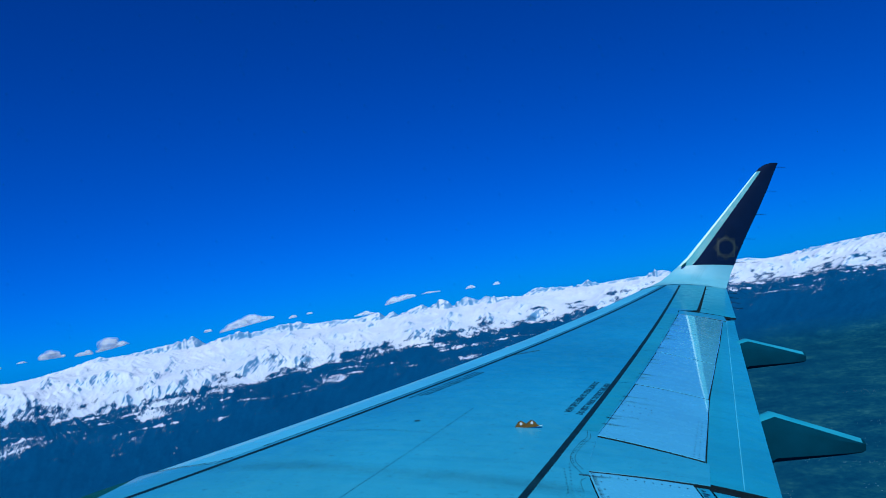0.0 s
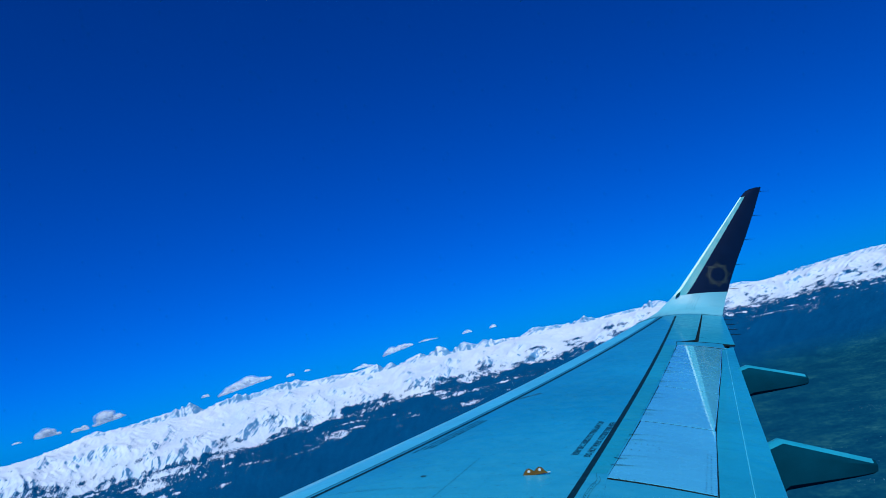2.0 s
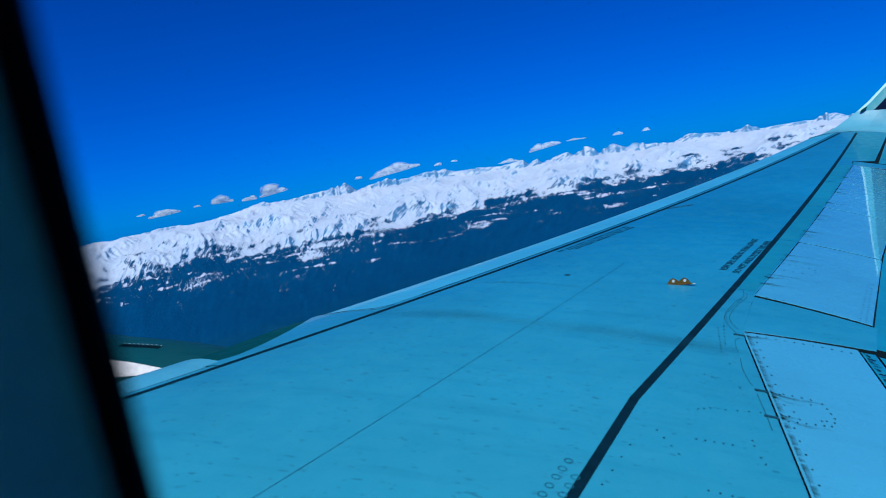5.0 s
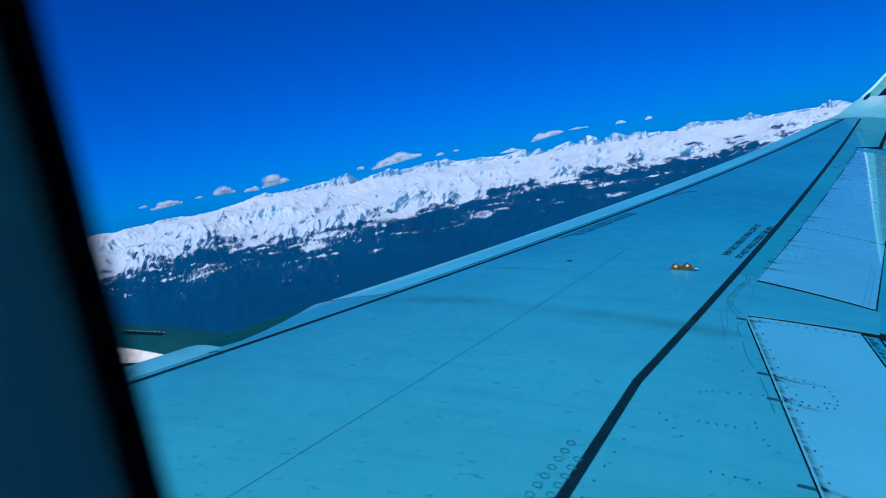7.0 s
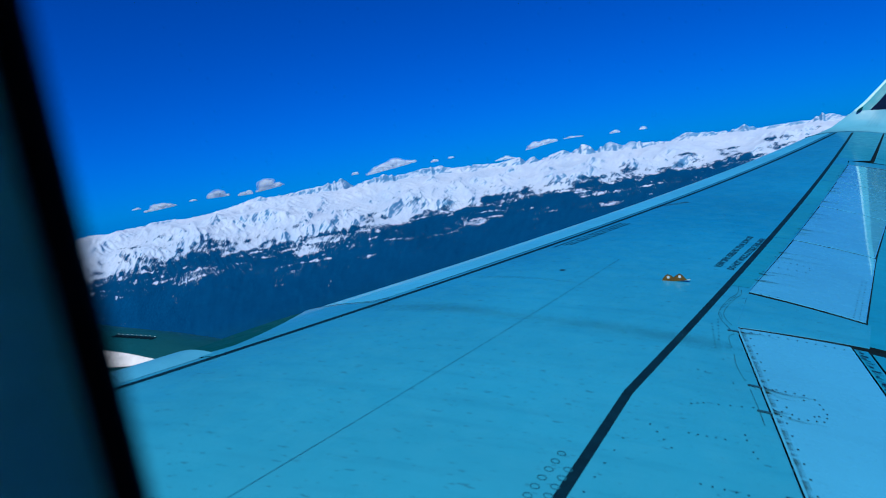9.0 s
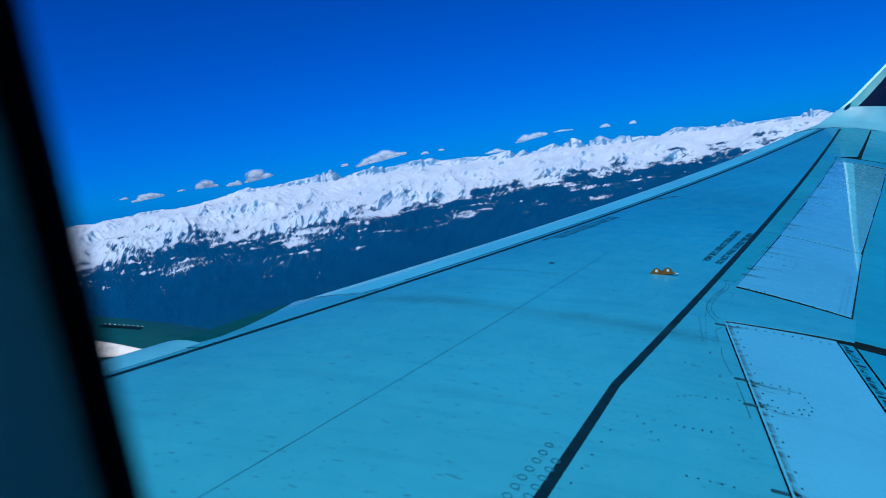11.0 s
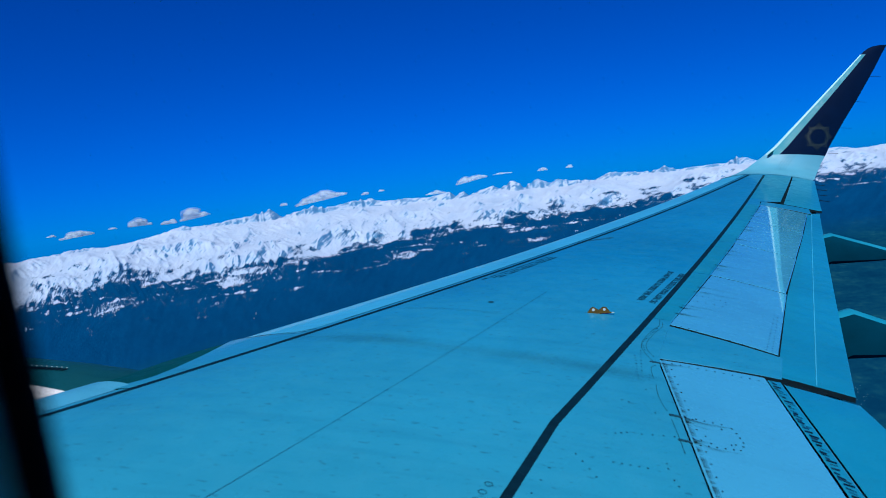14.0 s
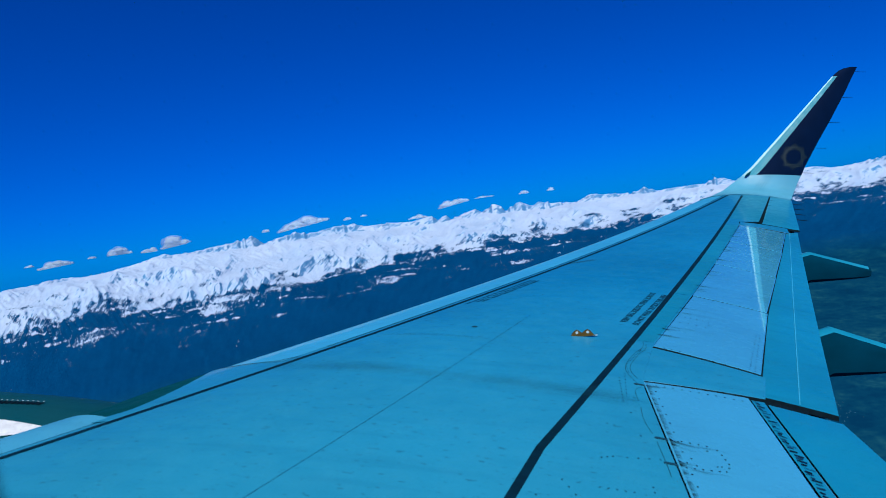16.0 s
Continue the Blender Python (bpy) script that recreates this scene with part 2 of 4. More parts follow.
def loft(rings, caps=True):
    bm = bmesh.new()
    rows = [[bm.verts.new(p) for p in r] for r in rings]
    grid_faces(bm, rows, True)
    if caps:
        bm.faces.new(rows[0])
        bm.faces.new(rows[-1])
    return bm


# ---------------------------------------------------------------- wing form
TIP = 16.7


def surf(y):
    return math.tan(radians(5.881)) * (y - 1.9) + 0.713 * ((y - 1.9) / 14.8) ** 2


def x_le(y):
    return math.tan(radians(27.43)) * y


def x_te(y):
    a, k = x_le(TIP) + 1.65, x_le(5.8) + 3.939
    return k + (a - k) * (y - 5.8) / (TIP - 5.8)


def skin_z(x, y):
    """Height of the upper wing surface."""
    c = x_te(y) - x_le(y)
    s = min(max((x - x_le(y)) / c, 0), 1)
    return surf(y) + c * (-0.06 * ((0.4 - s) / 0.4) ** 2 if s < 0.4 else -0.07 * ((s - 0.4) / 0.6) ** 2)


def front_line(y):
    """Where the slats end and the main skin begins."""
    return 3.11 + 0.49 * (y - 4.45)


def lerp(a, c, t):
    return a + (c - a) * t


def along(line, t):
    """A point at share t of a polyline in plan, by its y."""
    y = lerp(line[0][1], line[-1][1], t)
    for (x0, y0), (x1, y1) in zip(line, line[1:]):
        if min(y0, y1) - 1e-6 <= y <= max(y0, y1) + 1e-6 and abs(y1 - y0) > 1e-9:
            return lerp(x0, x1, (y - y0) / (y1 - y0)), y
    return line[-1]


def plate(front, rear, nu, nv, lift=0.0, thick=0.03, edge=0.006, droop=0.0):
    """A solid panel on the wing between two plan lines, its rim slightly rounded."""
    bm = bmesh.new()
    rows = []
    us = [0, edge * 0.4] + [i / nu for i in range(1, nu)] + [1 - edge * 0.4, 1]
    for u in us:
        a, c = along(front, u), along(rear, u)
        width = math.hypot(c[0] - a[0], c[1] - a[1])
        e = min(0.3, edge / width)
        row = []
        for v in [0, e] + [j / nv for j in range(1, nv)] + [1 - e, 1]:
            x, y = lerp(a[0], c[0], v), lerp(a[1], c[1], v)
            rim = u in (0, 1) or v in (0, 1)
            row.append(bm.verts.new((x, y, skin_z(x, y) + lift - (0.002 if rim else 0) - droop * v * v)))
        rows.append(row)
    grid_faces(bm, rows)
    rim = rows[0][:] + [r[-1] for r in rows[1:]] + rows[-1][-2::-1] + [r[0] for r in rows[-2:0:-1]]
    low = [bm.verts.new(v.co - Vector((0, 0, thick))) for v in rim]
    top = set(bm.faces)
    grid_faces(bm, [rim, low], True)
    for face in bm.faces:
        face.material_index = 0 if face in top else 1
    return bm


def strip(line, width, lift=0.0016, step=0.15):
    """A painted line on the wing along a plan polyline."""
    bm = bmesh.new()
    pts = []
    for (x0, y0), (x1, y1) in zip(line, line[1:]):
        n = max(1, int(math.hypot(x1 - x0, y1 - y0) / step))
        pts += [(lerp(x0, x1, i / n), lerp(y0, y1, i / n)) for i in range(n)]
    pts.append(line[-1])
    rows = []
    for i, (x, y) in enumerate(pts):
        p, q = pts[max(i - 1, 0)], pts[min(i + 1, len(pts) - 1)]
        d = Vector((q[0] - p[0], q[1] - p[1])).normalized()
        n = Vector((-d.y, d.x)) * width / 2
        rows.append([bm.verts.new((x + k * n.x, y + k * n.y, skin_z(x + k * n.x, y + k * n.y) + lift)) for k in (-1, 1)])
    grid_faces(bm, rows)
    return bm


wing = tagged(empty("aircraft_wing", AIR), "swept teal-blue airliner wing with dark walkway lines and upturned winglet", "wing")

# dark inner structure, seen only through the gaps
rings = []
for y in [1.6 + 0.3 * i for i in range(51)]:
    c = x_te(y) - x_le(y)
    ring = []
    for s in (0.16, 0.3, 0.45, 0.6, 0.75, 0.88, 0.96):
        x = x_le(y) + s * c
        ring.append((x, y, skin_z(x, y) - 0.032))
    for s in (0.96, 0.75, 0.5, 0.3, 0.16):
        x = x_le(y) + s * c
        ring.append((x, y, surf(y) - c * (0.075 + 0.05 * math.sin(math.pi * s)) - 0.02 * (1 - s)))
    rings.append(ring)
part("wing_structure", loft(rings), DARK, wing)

# lower skin
bm = bmesh.new()
rows = []
for y in [1.6 + 0.5 * i for i in range(31)]:
    c = x_te(y) - x_le(y)
    rows.append([bm.verts.new((x_le(y) + s * c, y, surf(y) - c * (0.085 + 0.055 * math.sin(math.pi * s)) - 0.02)) for s in (0.03, 0.1, 0.3, 0.5, 0.7, 0.9, 0.985)])
grid_faces(bm, rows)
part("lower_skin", bm, WING, wing)

HINGE = [(5.93, 1.7), (5.93, 5.83), (6.098, 6.53), (6.678, 8.15), (7.248, 9.77), (7.798, 11.35), (8.298, 12.78), (8.40, 13.15), (8.72, 13.29), (9.86, 16.53)]
FRONT = [(front_line(1.7), 1.7), (front_line(4.45), 4.45), (front_line(6.05), 6.05), (front_line(16.53), 16.53)]
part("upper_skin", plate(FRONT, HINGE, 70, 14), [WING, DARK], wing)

# slats and the fixed nose
def nose(y0, y1, n, swell=0.0, skew=0.0, full=0.0, last=None):
    """The rounded front of the wing; skew: its ends lie square to the swept edge."""
    rings = []
    last = skew if last is None else last
    for i in range(n + 1):
        y = lerp(y0, y1, i / n)
        c, x0 = x_te(y) - x_le(y), x_le(y) + swell
        yb = y - lerp(skew, last, i / n) * 0.62
        xb = front_line(yb) - 0.012
        ring = []
        for j in range(9):
            x, yy = lerp(xb, x0 + 0.02 * c, j / 8), lerp(yb, y, j / 8)
            ring.append((x, yy, skin_z(x, yy) + full * math.sin(2.5 * j / 8)))
        zt, zb = skin_z(x0, y) + 0.5 * full, surf(y) - c * 0.10
        ring += [(x0 - 0.004 * c, y, zt - 0.012 * c), (x0 - 0.002 * c, y, lerp(zt, zb, 0.55)), (x0 + 0.03 * c, y, zb), (x0 + 0.10 * c, y, zb - 0.02 * c)]
        ring += [(lerp(x0, xb, 0.9), lerp(y, yb, 0.9), skin_z(xb, yb) - 0.05), (xb, yb, skin_z(xb, yb) - 0.02)]
        rings.append(ring)
    return loft(rings)


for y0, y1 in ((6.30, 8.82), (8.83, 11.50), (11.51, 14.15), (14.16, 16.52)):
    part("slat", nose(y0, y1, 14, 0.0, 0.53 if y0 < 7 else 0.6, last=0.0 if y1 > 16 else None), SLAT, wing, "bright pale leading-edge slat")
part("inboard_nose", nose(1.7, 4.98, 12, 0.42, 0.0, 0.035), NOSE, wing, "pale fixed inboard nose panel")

# walkway lines and seams
part("walkway_stripe", strip([(3.20, 4.45), (9.06, 16.42)], 0.046), STRIPE, wing, "thin dark walkway line behind the slats")
part("walkway_stripe", strip([(2.7, 3.4), (3.20, 4.45)], 0.036), STRIPE, wing)
part("walkway_stripe", strip([(4.95, 3.1), (5.37, 4.80), (9.31, 16.35)], 0.038), STRIPE, wing, "bold dark walkway line along the rear spar")
# panels between the rear walkway line and the spoiler hinges
for y0, y1 in ((6.62, 8.13), (8.16, 9.75), (9.78, 11.33), (11.36, 12.76), (13.36, 14.9), (14.93, 16.4)):
    bm = bmesh.new()
    rows = []
    for i in range(9):
        y = lerp(y0, y1, i / 8)
        xa, xb = lerp(5.37, 9.31, (y - 4.80) / 11.55) + 0.022, along(HINGE, (y - 1.7) / (16.53 - 1.7))[0] - 0.012
        rows.append([bm.verts.new((x, y, skin_z(x, y) + 0.0013)) for x in (xa, lerp(xa, xb, 0.5), xb)])
    grid_faces(bm, rows)
    part("rear_spar_panel", bm, REAR, wing)
part("slat_joint", strip([(front_line(6.32) + 0.004, 6.32), (front_line(16.42) + 0.004, 16.42)], 0.013), STRIPE, wing)
part("skin_seam", strip([(4.0, 3.0), (4.37, 4.13), (4.85, 5.60), (5.32, 7.05)], 0.0020), SEAM, wing)
# soft dark bands over the skin, in overlapping widths
for k, w in enumerate((0.07, 0.14, 0.22)):
    part("dark_band", strip([(3.46, 6.05), (4.0, 5.78), (4.86, 5.60), (5.5, 5.55), (5.92 - 0.05 * k, 5.53)], w, 0.0012 + 0.0003 * k), THIN_FILM, wing)
    part("dark_band", strip([(4.35 + 0.03 * k, 6.53), (5.07 - 0.03 * k, 6.37)], w * 0.3, 0.0012 + 0.0003 * k), THIN_FILM, wing)
    part("dark_band", strip([(5.58 + 0.03 * k, 9.48), (6.0, 9.70)], w * 0.5, 0.0012 + 0.0003 * k), GRIME, wing)

# spoilers
F = [(6.10, 6.53), (6.68, 8.15), (7.25, 9.77), (7.80, 11.35), (8.30, 12.78)]
R = [(6.70, 6.32), (7.23, 7.96), (7.78, 9.51), (8.34, 11.07), (8.90, 12.67)]
for (f0, f1), (r0, r1) in zip(zip(F, F[1:]), zip(R, R[1:])):
    g = 0.010
    fa, fb = (f0[0] + 0.003, f0[1] + g), (f1[0] + 0.003, f1[1] - g)
    part("spoiler", plate([fa, fb], [(r0[0], r0[1] + g), (r1[0], r1[1] - g)], 8, 6), [SPOILER, DARK], wing)
part("ground_spoiler", plate([(5.938, 3.85), (5.938, 5.832)], [(6.48, 3.90), (6.50, 5.872)], 10, 6), [SPOILER, DARK], wing, "pale blue-white inboard spoiler panel with stained hinges")
part("fixed_panel", plate([(5.932, 5.85), (6.093, 6.50)], [(6.60, 5.91), (6.715, 6.29)], 6, 6), [WING, DARK], wing)

# flaps
part("outboard_flap", plate([(6.56, 5.98), (8.87, 12.72)], [(6.995, 5.95), (9.19, 13.03)], 30, 6, lift=-0.012), [FLAP, DARK], wing)
part("inboard_flap", plate([(6.585, 2.2), (6.595, 5.85)], [(6.96, 2.2), (6.965, 5.82)], 12, 5, lift=-0.006), [FLAP, DARK], wing)
part("seal_strip", plate([(6.495, 2.2), (6.51, 5.86)], [(6.57, 2.2), (6.58, 5.865)], 12, 2, lift=-0.003), [FLAP, DARK], wing)

# dark strip behind the spoilers paints in the shade of their gap
part("gap_shade_strip", strip([(r[0] + 0.003, r[1]) for r in R], 0.008, -0.009), DARK, wing)
part("flap_seam", strip([(6.80, 5.97), (9.02, 12.86)], 0.006, -0.010), SLAT, wing)

# aileron and the gap inboard of it
part("aileron", plate([(8.74, 13.19), (9.872, 16.50)], [(9.27, 13.18), (10.26, 16.50)], 16, 5), [FLAP, DARK], wing)
part("gap_cover", plate([(8.30, 12.80), (8.41, 13.13)], [(8.98, 12.74), (9.08, 13.14)], 4, 6, lift=-0.002), [WING, DARK], wing)


# ---------------------------------------------------------------- winglet
SECTIONS = [(16.50, 2.205, 8.56, 10.24), (16.68, 2.235, 8.70, 10.33), (16.82, 2.29, 8.89, 10.40), (16.92, 2.37, 9.12, 10.48), (16.98, 2.48, 9.30, 10.55),
            (17.02, 2.63, 9.50, 10.64), (17.06, 2.80, 9.69, 10.72), (17.14, 3.30, 10.14, 10.99), (17.21, 3.75, 10.54, 11.25),
            (17.31, 4.30, 11.03, 11.55), (17.37, 4.64, 11.33, 11.72), (17.38, 4.71, 11.405, 11.755), (17.387, 4.765, 11.475, 11.782), (17.394, 4.80, 11.55, 11.80), (17.40, 4.822, 11.66, 11.815)]
SHARES = [0, 0.015, 0.06, 0.14, 0.24, 0.4, 0.6, 0.8, 1.0]


def winglet_rings():
    rings = []
    for i, (y, z, xa, xb) in enumerate(SECTIONS):
        p, q = SECTIONS[max(i - 1, 0)], SECTIONS[min(i + 1, len(SECTIONS) - 1)]
        d = Vector((0, q[0] - p[0], q[1] - p[1])).normalized()
        n = Vector((0, d.z, -d.y))
        c = xb - xa
        dip = lambda s: -0.06 * ((0.4 - s) / 0.4) ** 2 if s < 0.4 else -0.07 * ((s - 0.4) / 0.6) ** 2
        mid = Vector((0, y, z))
        inner = [mid + Vector((xa + s * c, 0, 0)) - n * c * dip(s) for s in SHARES]
        outer = [mid + Vector((xa + s * c, 0, 0)) + n * c * (0.072 + 0.035 * math.sin(math.pi * s)) for s in SHARES[-2:0:-1]]
        rings.append(inner + outer)
    return rings


WR = winglet_rings()


def winglet_piece(keep):
    bm = bmesh.new()
    n = len(WR[0])
    made = {}

    def vert(i, j):
        if (i, j) not in made:
            made[i, j] = bm.verts.new(WR[i][j])
        return made[i, j]

    for i in range(len(WR) - 1):
        for j in range(n):
            k = (j + 1) % n
            if keep(i, j):
                bm.faces.new((vert(i, j), vert(i, k), vert(i + 1, k), vert(i + 1, j)))
    if keep(len(WR) - 2, 6):
        bm.faces.new([vert(len(WR) - 1, j) for j in range(n)])
    return bm


N = len(SHARES)
winglet = part("winglet", winglet_piece(lambda i, j: i < 5), LIP, wing, "white-based winglet curving up from the wing tip")
part("leading_edge", winglet_piece(lambda i, j: 5 <= i < 10 and (2 <= j < 4 or 2 * N - 6 <= j < 2 * N - 3)), EDGE, winglet, "pale teal band behind the leading edge")
# edge metal coloured pale so that it carries the highlight
part("edge_strip", winglet_piece(lambda i, j: 5 <= i < 10 and (j < 2 or j == 2 * N - 3)), EDGE_HIGHLIGHT, winglet, "metal edge strip with its highlight in the colour")
part("navy_panel", winglet_piece(lambda i, j: i >= 10 or (i >= 5 and 4 <= j < 2 * N - 6)), NAVY, winglet, "deep navy painted winglet panel")


def on_winglet(x, z):
    """A place on the inner face, just off the paint, and the way off it."""
    for i, (p, q) in enumerate(zip(SECTIONS, SECTIONS[1:])):
        if p[1] <= z <= q[1]:
            t = (z - p[1]) / (q[1] - p[1])
            a, c = [[w.lerp(v, t) for w, v in zip(WR[i][:N], WR[i + 1][:N])]][0], None
            for u, v in zip(a, a[1:]):
                if u.x <= x <= v.x:
                    return u.lerp(v, (x - u.x) / (v.x - u.x))
    return None


# eight-pointed emblem in thin outlines
def star(cx, cz, r, turn, width):
    bm = bmesh.new()
    pts = []
    for k in range(4):
        for j in range(10):
            a0, a1 = (math.pi / 2 * k + turn, math.pi / 2 * (k + 1) + turn)
            pts.append((lerp(math.cos(a0), math.cos(a1), j / 10), lerp(math.sin(a0), math.sin(a1), j / 10)))
    rows = []
    for u, v in pts:
        row = []
        for k in (r, r - width):
            p = on_winglet(cx + u * k + v * k * 0.10, cz + v * k)
            row.append(bm.verts.new(p + Vector((0, -0.006, 0))))
        rows.append(row)
    grid_faces(bm, rows + [rows[0]])
    return bm


for r in (0.262, 0.222):
    for turn in (0, math.pi / 4):
        part("emblem_line", star(10.50, 2.99, r, turn, 0.010), GOLD, winglet, "thin dull gold star outline")


# thin joint lines in the curve below the navy panel
for k in range(4):
    bm = bmesh.new()
    rows = []
    for i in range(9):
        x, z = lerp(9.90, 9.66, i / 8) + 0.055 * k, lerp(2.615, 2.30, i / 8)
        rows.append([bm.verts.new(on_winglet(x + w, z) + Vector((0, -0.004, 0.003))) for w in (-0.0018, 0.0018)])
    grid_faces(bm, rows)
    part("joint_line", bm, SEAM, winglet)


def rod(p, q, r, n=6):
    bm = bmesh.new()
    p, q = Vector(p), Vector(q)
    d = (q - p).normalized()
    a = d.orthogonal().normalized()
    c = d.cross(a)
    rows = [[bm.verts.new(o + (a * math.cos(2 * math.pi * k / n) + c * math.sin(2 * math.pi * k / n)) * rr) for k in range(n)] for o, rr in ((p, r), (q, r * 0.5))]
    grid_faces(bm, rows, True)
    bm.faces.new(rows[0])
    bm.faces.new(rows[1])
    return bm


for z in (2.66, 3.16, 3.68, 4.19, 4.72):
    i = next(k for k in range(len(SECTIONS) - 1) if SECTIONS[k + 1][1] >= z)
    p, q = SECTIONS[i], SECTIONS[i + 1]
    t = (z - p[1]) / (q[1] - p[1])
    x, y = lerp(p[3], q[3], t), lerp(p[0], q[0], t)
    part("static_wick", rod((x - 0.02, y, z), (x + 0.20, y, z - 0.01), 0.005), DARK, winglet)
for y in (14.3, 14.9, 15.5, 16.1):
    x = lerp(9.27, 10.26, (y - 13.18) / 3.32)
    part("static_wick", rod((x - 0.03, y, skin_z(x, y) - 0.01), (x + 0.17, y, skin_z(x, y) - 0.03), 0.007), DARK, wing)

bm = bmesh.new()
bmesh.ops.create_uvsphere(bm, u_segments=16, v_segments=8, radius=1, matrix=Matrix.Translation((9.60, 17.02, 2.64)) @ pose(0, 0, 0, 0, -42, 0) @ Matrix.Diagonal((0.075, 0.035, 0.02, 1)))
part("position_light", bm, WING_DARK, winglet, "dark glass position light")


# ---------------------------------------------------------------- flap track fairings
def fairing(y, x0, z0, x1, z1, deep0, deep1):
    """A canoe under the trailing edge: sharp ridge on top, slab sides, blunt tail."""
    rings = []
    for i in range(13):
        t = i / 12
        x, zt = lerp(x0 - 0.9, x1, t), lerp(z0 + 0.9 * (z0 - z1) / (x1 - x0) * 0.35, z1, t)
        if x > x0:
            zt = lerp(z0, z1, (x - x0) / (x1 - x0))
        deep = lerp(deep0, deep1, max(0, (x - x0) / (x1 - x0))) * (1 if x < x1 else 0.96)
        w = 0.12 * (1 - 0.55 * max(0, (x - x0) / (x1 - x0)) ** 1.5)
        zt = min(zt, skin_z(x, y) - 0.02) if x < x0 + 0.02 else zt
        rings.append([(x, y - w * 0.75, zt - 0.035), (x, y - w * 0.3, zt), (x, y + w * 0.3, zt), (x, y + w * 0.75, zt - 0.035), (x, y + w, zt - deep * 0.35),
                      (x, y + w * 0.8, zt - deep * 0.9), (x, y + w * 0.3, zt - deep), (x, y - w * 0.3, zt - deep), (x, y - w * 0.8, zt - deep * 0.9), (x, y - w, zt - deep * 0.35)])
    last = rings[-1]
    cx = sum(p[0] for p in last) / 10
    cz = sum(p[2] for p in last) / 10
    rings.append([(cx + 0.03, y + (p[1] - y) * 0.6, cz + (p[2] - cz) * 0.75) for p in last])
    return rings


# flanks get their shade and the ridge its sunlight as two colours
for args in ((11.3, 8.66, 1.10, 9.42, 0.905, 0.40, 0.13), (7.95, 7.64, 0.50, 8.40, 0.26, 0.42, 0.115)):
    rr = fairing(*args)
    fair = part("flap_track_fairing", loft(rr), FAIRING_SHADE, wing, "dark canoe-shaped flap track fairing with teal top")
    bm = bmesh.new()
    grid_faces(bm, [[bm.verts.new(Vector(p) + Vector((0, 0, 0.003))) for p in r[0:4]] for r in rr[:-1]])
    part("lit_top", bm, REAR, fair, "teal tone of the sunlit top")

# ---------------------------------------------------------------- lettering
def lettering(text, at, towards, size):
    cu = bpy.data.curves.new("lettering", "FONT")
    cu.body, cu.size, cu.align_x, cu.align_y = text, size, "LEFT", "BOTTOM_BASELINE"
    cu.offset = size * 0.035
    ob = bpy.data.objects.new("lettering", cu)
    scene.collection.objects.link(ob)
    bpy.context.view_layer.update()
    me = bpy.data.meshes.new_from_object(ob.evaluated_get(bpy.context.evaluated_depsgraph_get()))
    bpy.data.objects.remove(ob)
    w = max(v.co.x for v in me.vertices)
    d = Vector((towards[0] - at[0], towards[1] - at[1]))
    k = d.length / w
    d.normalize()
    n = Vector((-d.y, d.x))
    for v in me.vertices:
        x, y = at[0] + d.x * v.co.x * k + n.x * v.co.y, at[1] + d.y * v.co.x * k + n.y * v.co.y
        v.co = (x, y, skin_z(x, y) + 0.002)
    me.materials.append(LETTER)
    t = new("lettering", me)
    t.parent = wing
    t["label"] = "small dark stencilled warning"
    return t


WARNING = "DO NOT WALK OUTSIDE THIS AREA"
lettering(WARNING, (6.070, 6.99), (6.464, 8.06), 0.060)
lettering(WARNING, (6.332, 8.10), (5.953, 7.04), 0.060)
# the same kind of notice by the front line is too slanted to read: bars
rng = random.Random(3)
for off, tall in ((0.10, 0.030), (0.155, 0.026), (0.20, 0.030)):
    y = 7.52 + rng.uniform(0, 0.08)
    for letters in ((3, 4, 6, 2, 7, 4, 5, 3), (5, 2, 6, 4, 3, 7, 4), (4, 6, 3, 5, 2, 4, 6))[int(off * 18) - 1]:
        bm = bmesh.new()
        for k in range(letters):
            line = [(3.20 + 0.49 * (q - 4.45) + off, q) for q in (y, y + 0.019)]
            (x0, y0), (x1, y1) = line
            half = tall * rng.uniform(0.36, 0.5)
            bm.faces.new([bm.verts.new((x, q, skin_z(x, q) + 0.002)) for x, q in ((x0 - half, y0), (x1 - half, y1), (x1 + half, y1), (x0 + half, y0))])
            y += 0.027
        part("lettering_bar", bm, LETTER, wing)
        y += 0.02

# ---------------------------------------------------------------- fasteners, rings, hinges
def discs(points, r, n=8, inner=0.0):
    bm = bmesh.new()
    for x, y in points:
        ring = [(math.cos(2 * math.pi * k / n), math.sin(2 * math.pi * k / n)) for k in range(n)]
        a = [bm.verts.new((x + r * u, y + r * v, skin_z(x + r * u, y + r * v) + 0.0022)) for u, v in ring]
        if inner:
            c = [bm.verts.new((x + inner * u, y + inner * v, skin_z(x + inner * u, y + inner * v) + 0.0022)) for u, v in ring]
            grid_faces(bm, [a, c], True)
        else:
            bm.faces.new(a)
    return bm


def row(p, q, n):
    return [(lerp(p[0], q[0], i / (n - 1)), lerp(p[1], q[1], i / (n - 1))) for i in range(n)]


for k in range(8):
    y = 3.80 + 0.058 * k
    x = 5.03 + 0.28 * (y - 3.8)
    part("fastener_ring", discs([(x, y)], 0.016, 14, 0.0125), SEAM, wing)
    if k < 6:
        part("fastener_ring", discs([(x + 0.062, y + 0.02)], 0.016, 14, 0.0125), SEAM, wing)

dots = row((6.0, 5.11), (6.11, 5.11), 4) + [(6.15, 5.09), (6.16, 5.05), (6.165, 5.01), (6.17, 4.97), (6.16, 4.93), (6.14, 4.89)] + row((6.11, 4.88), (5.97, 4.85), 5)
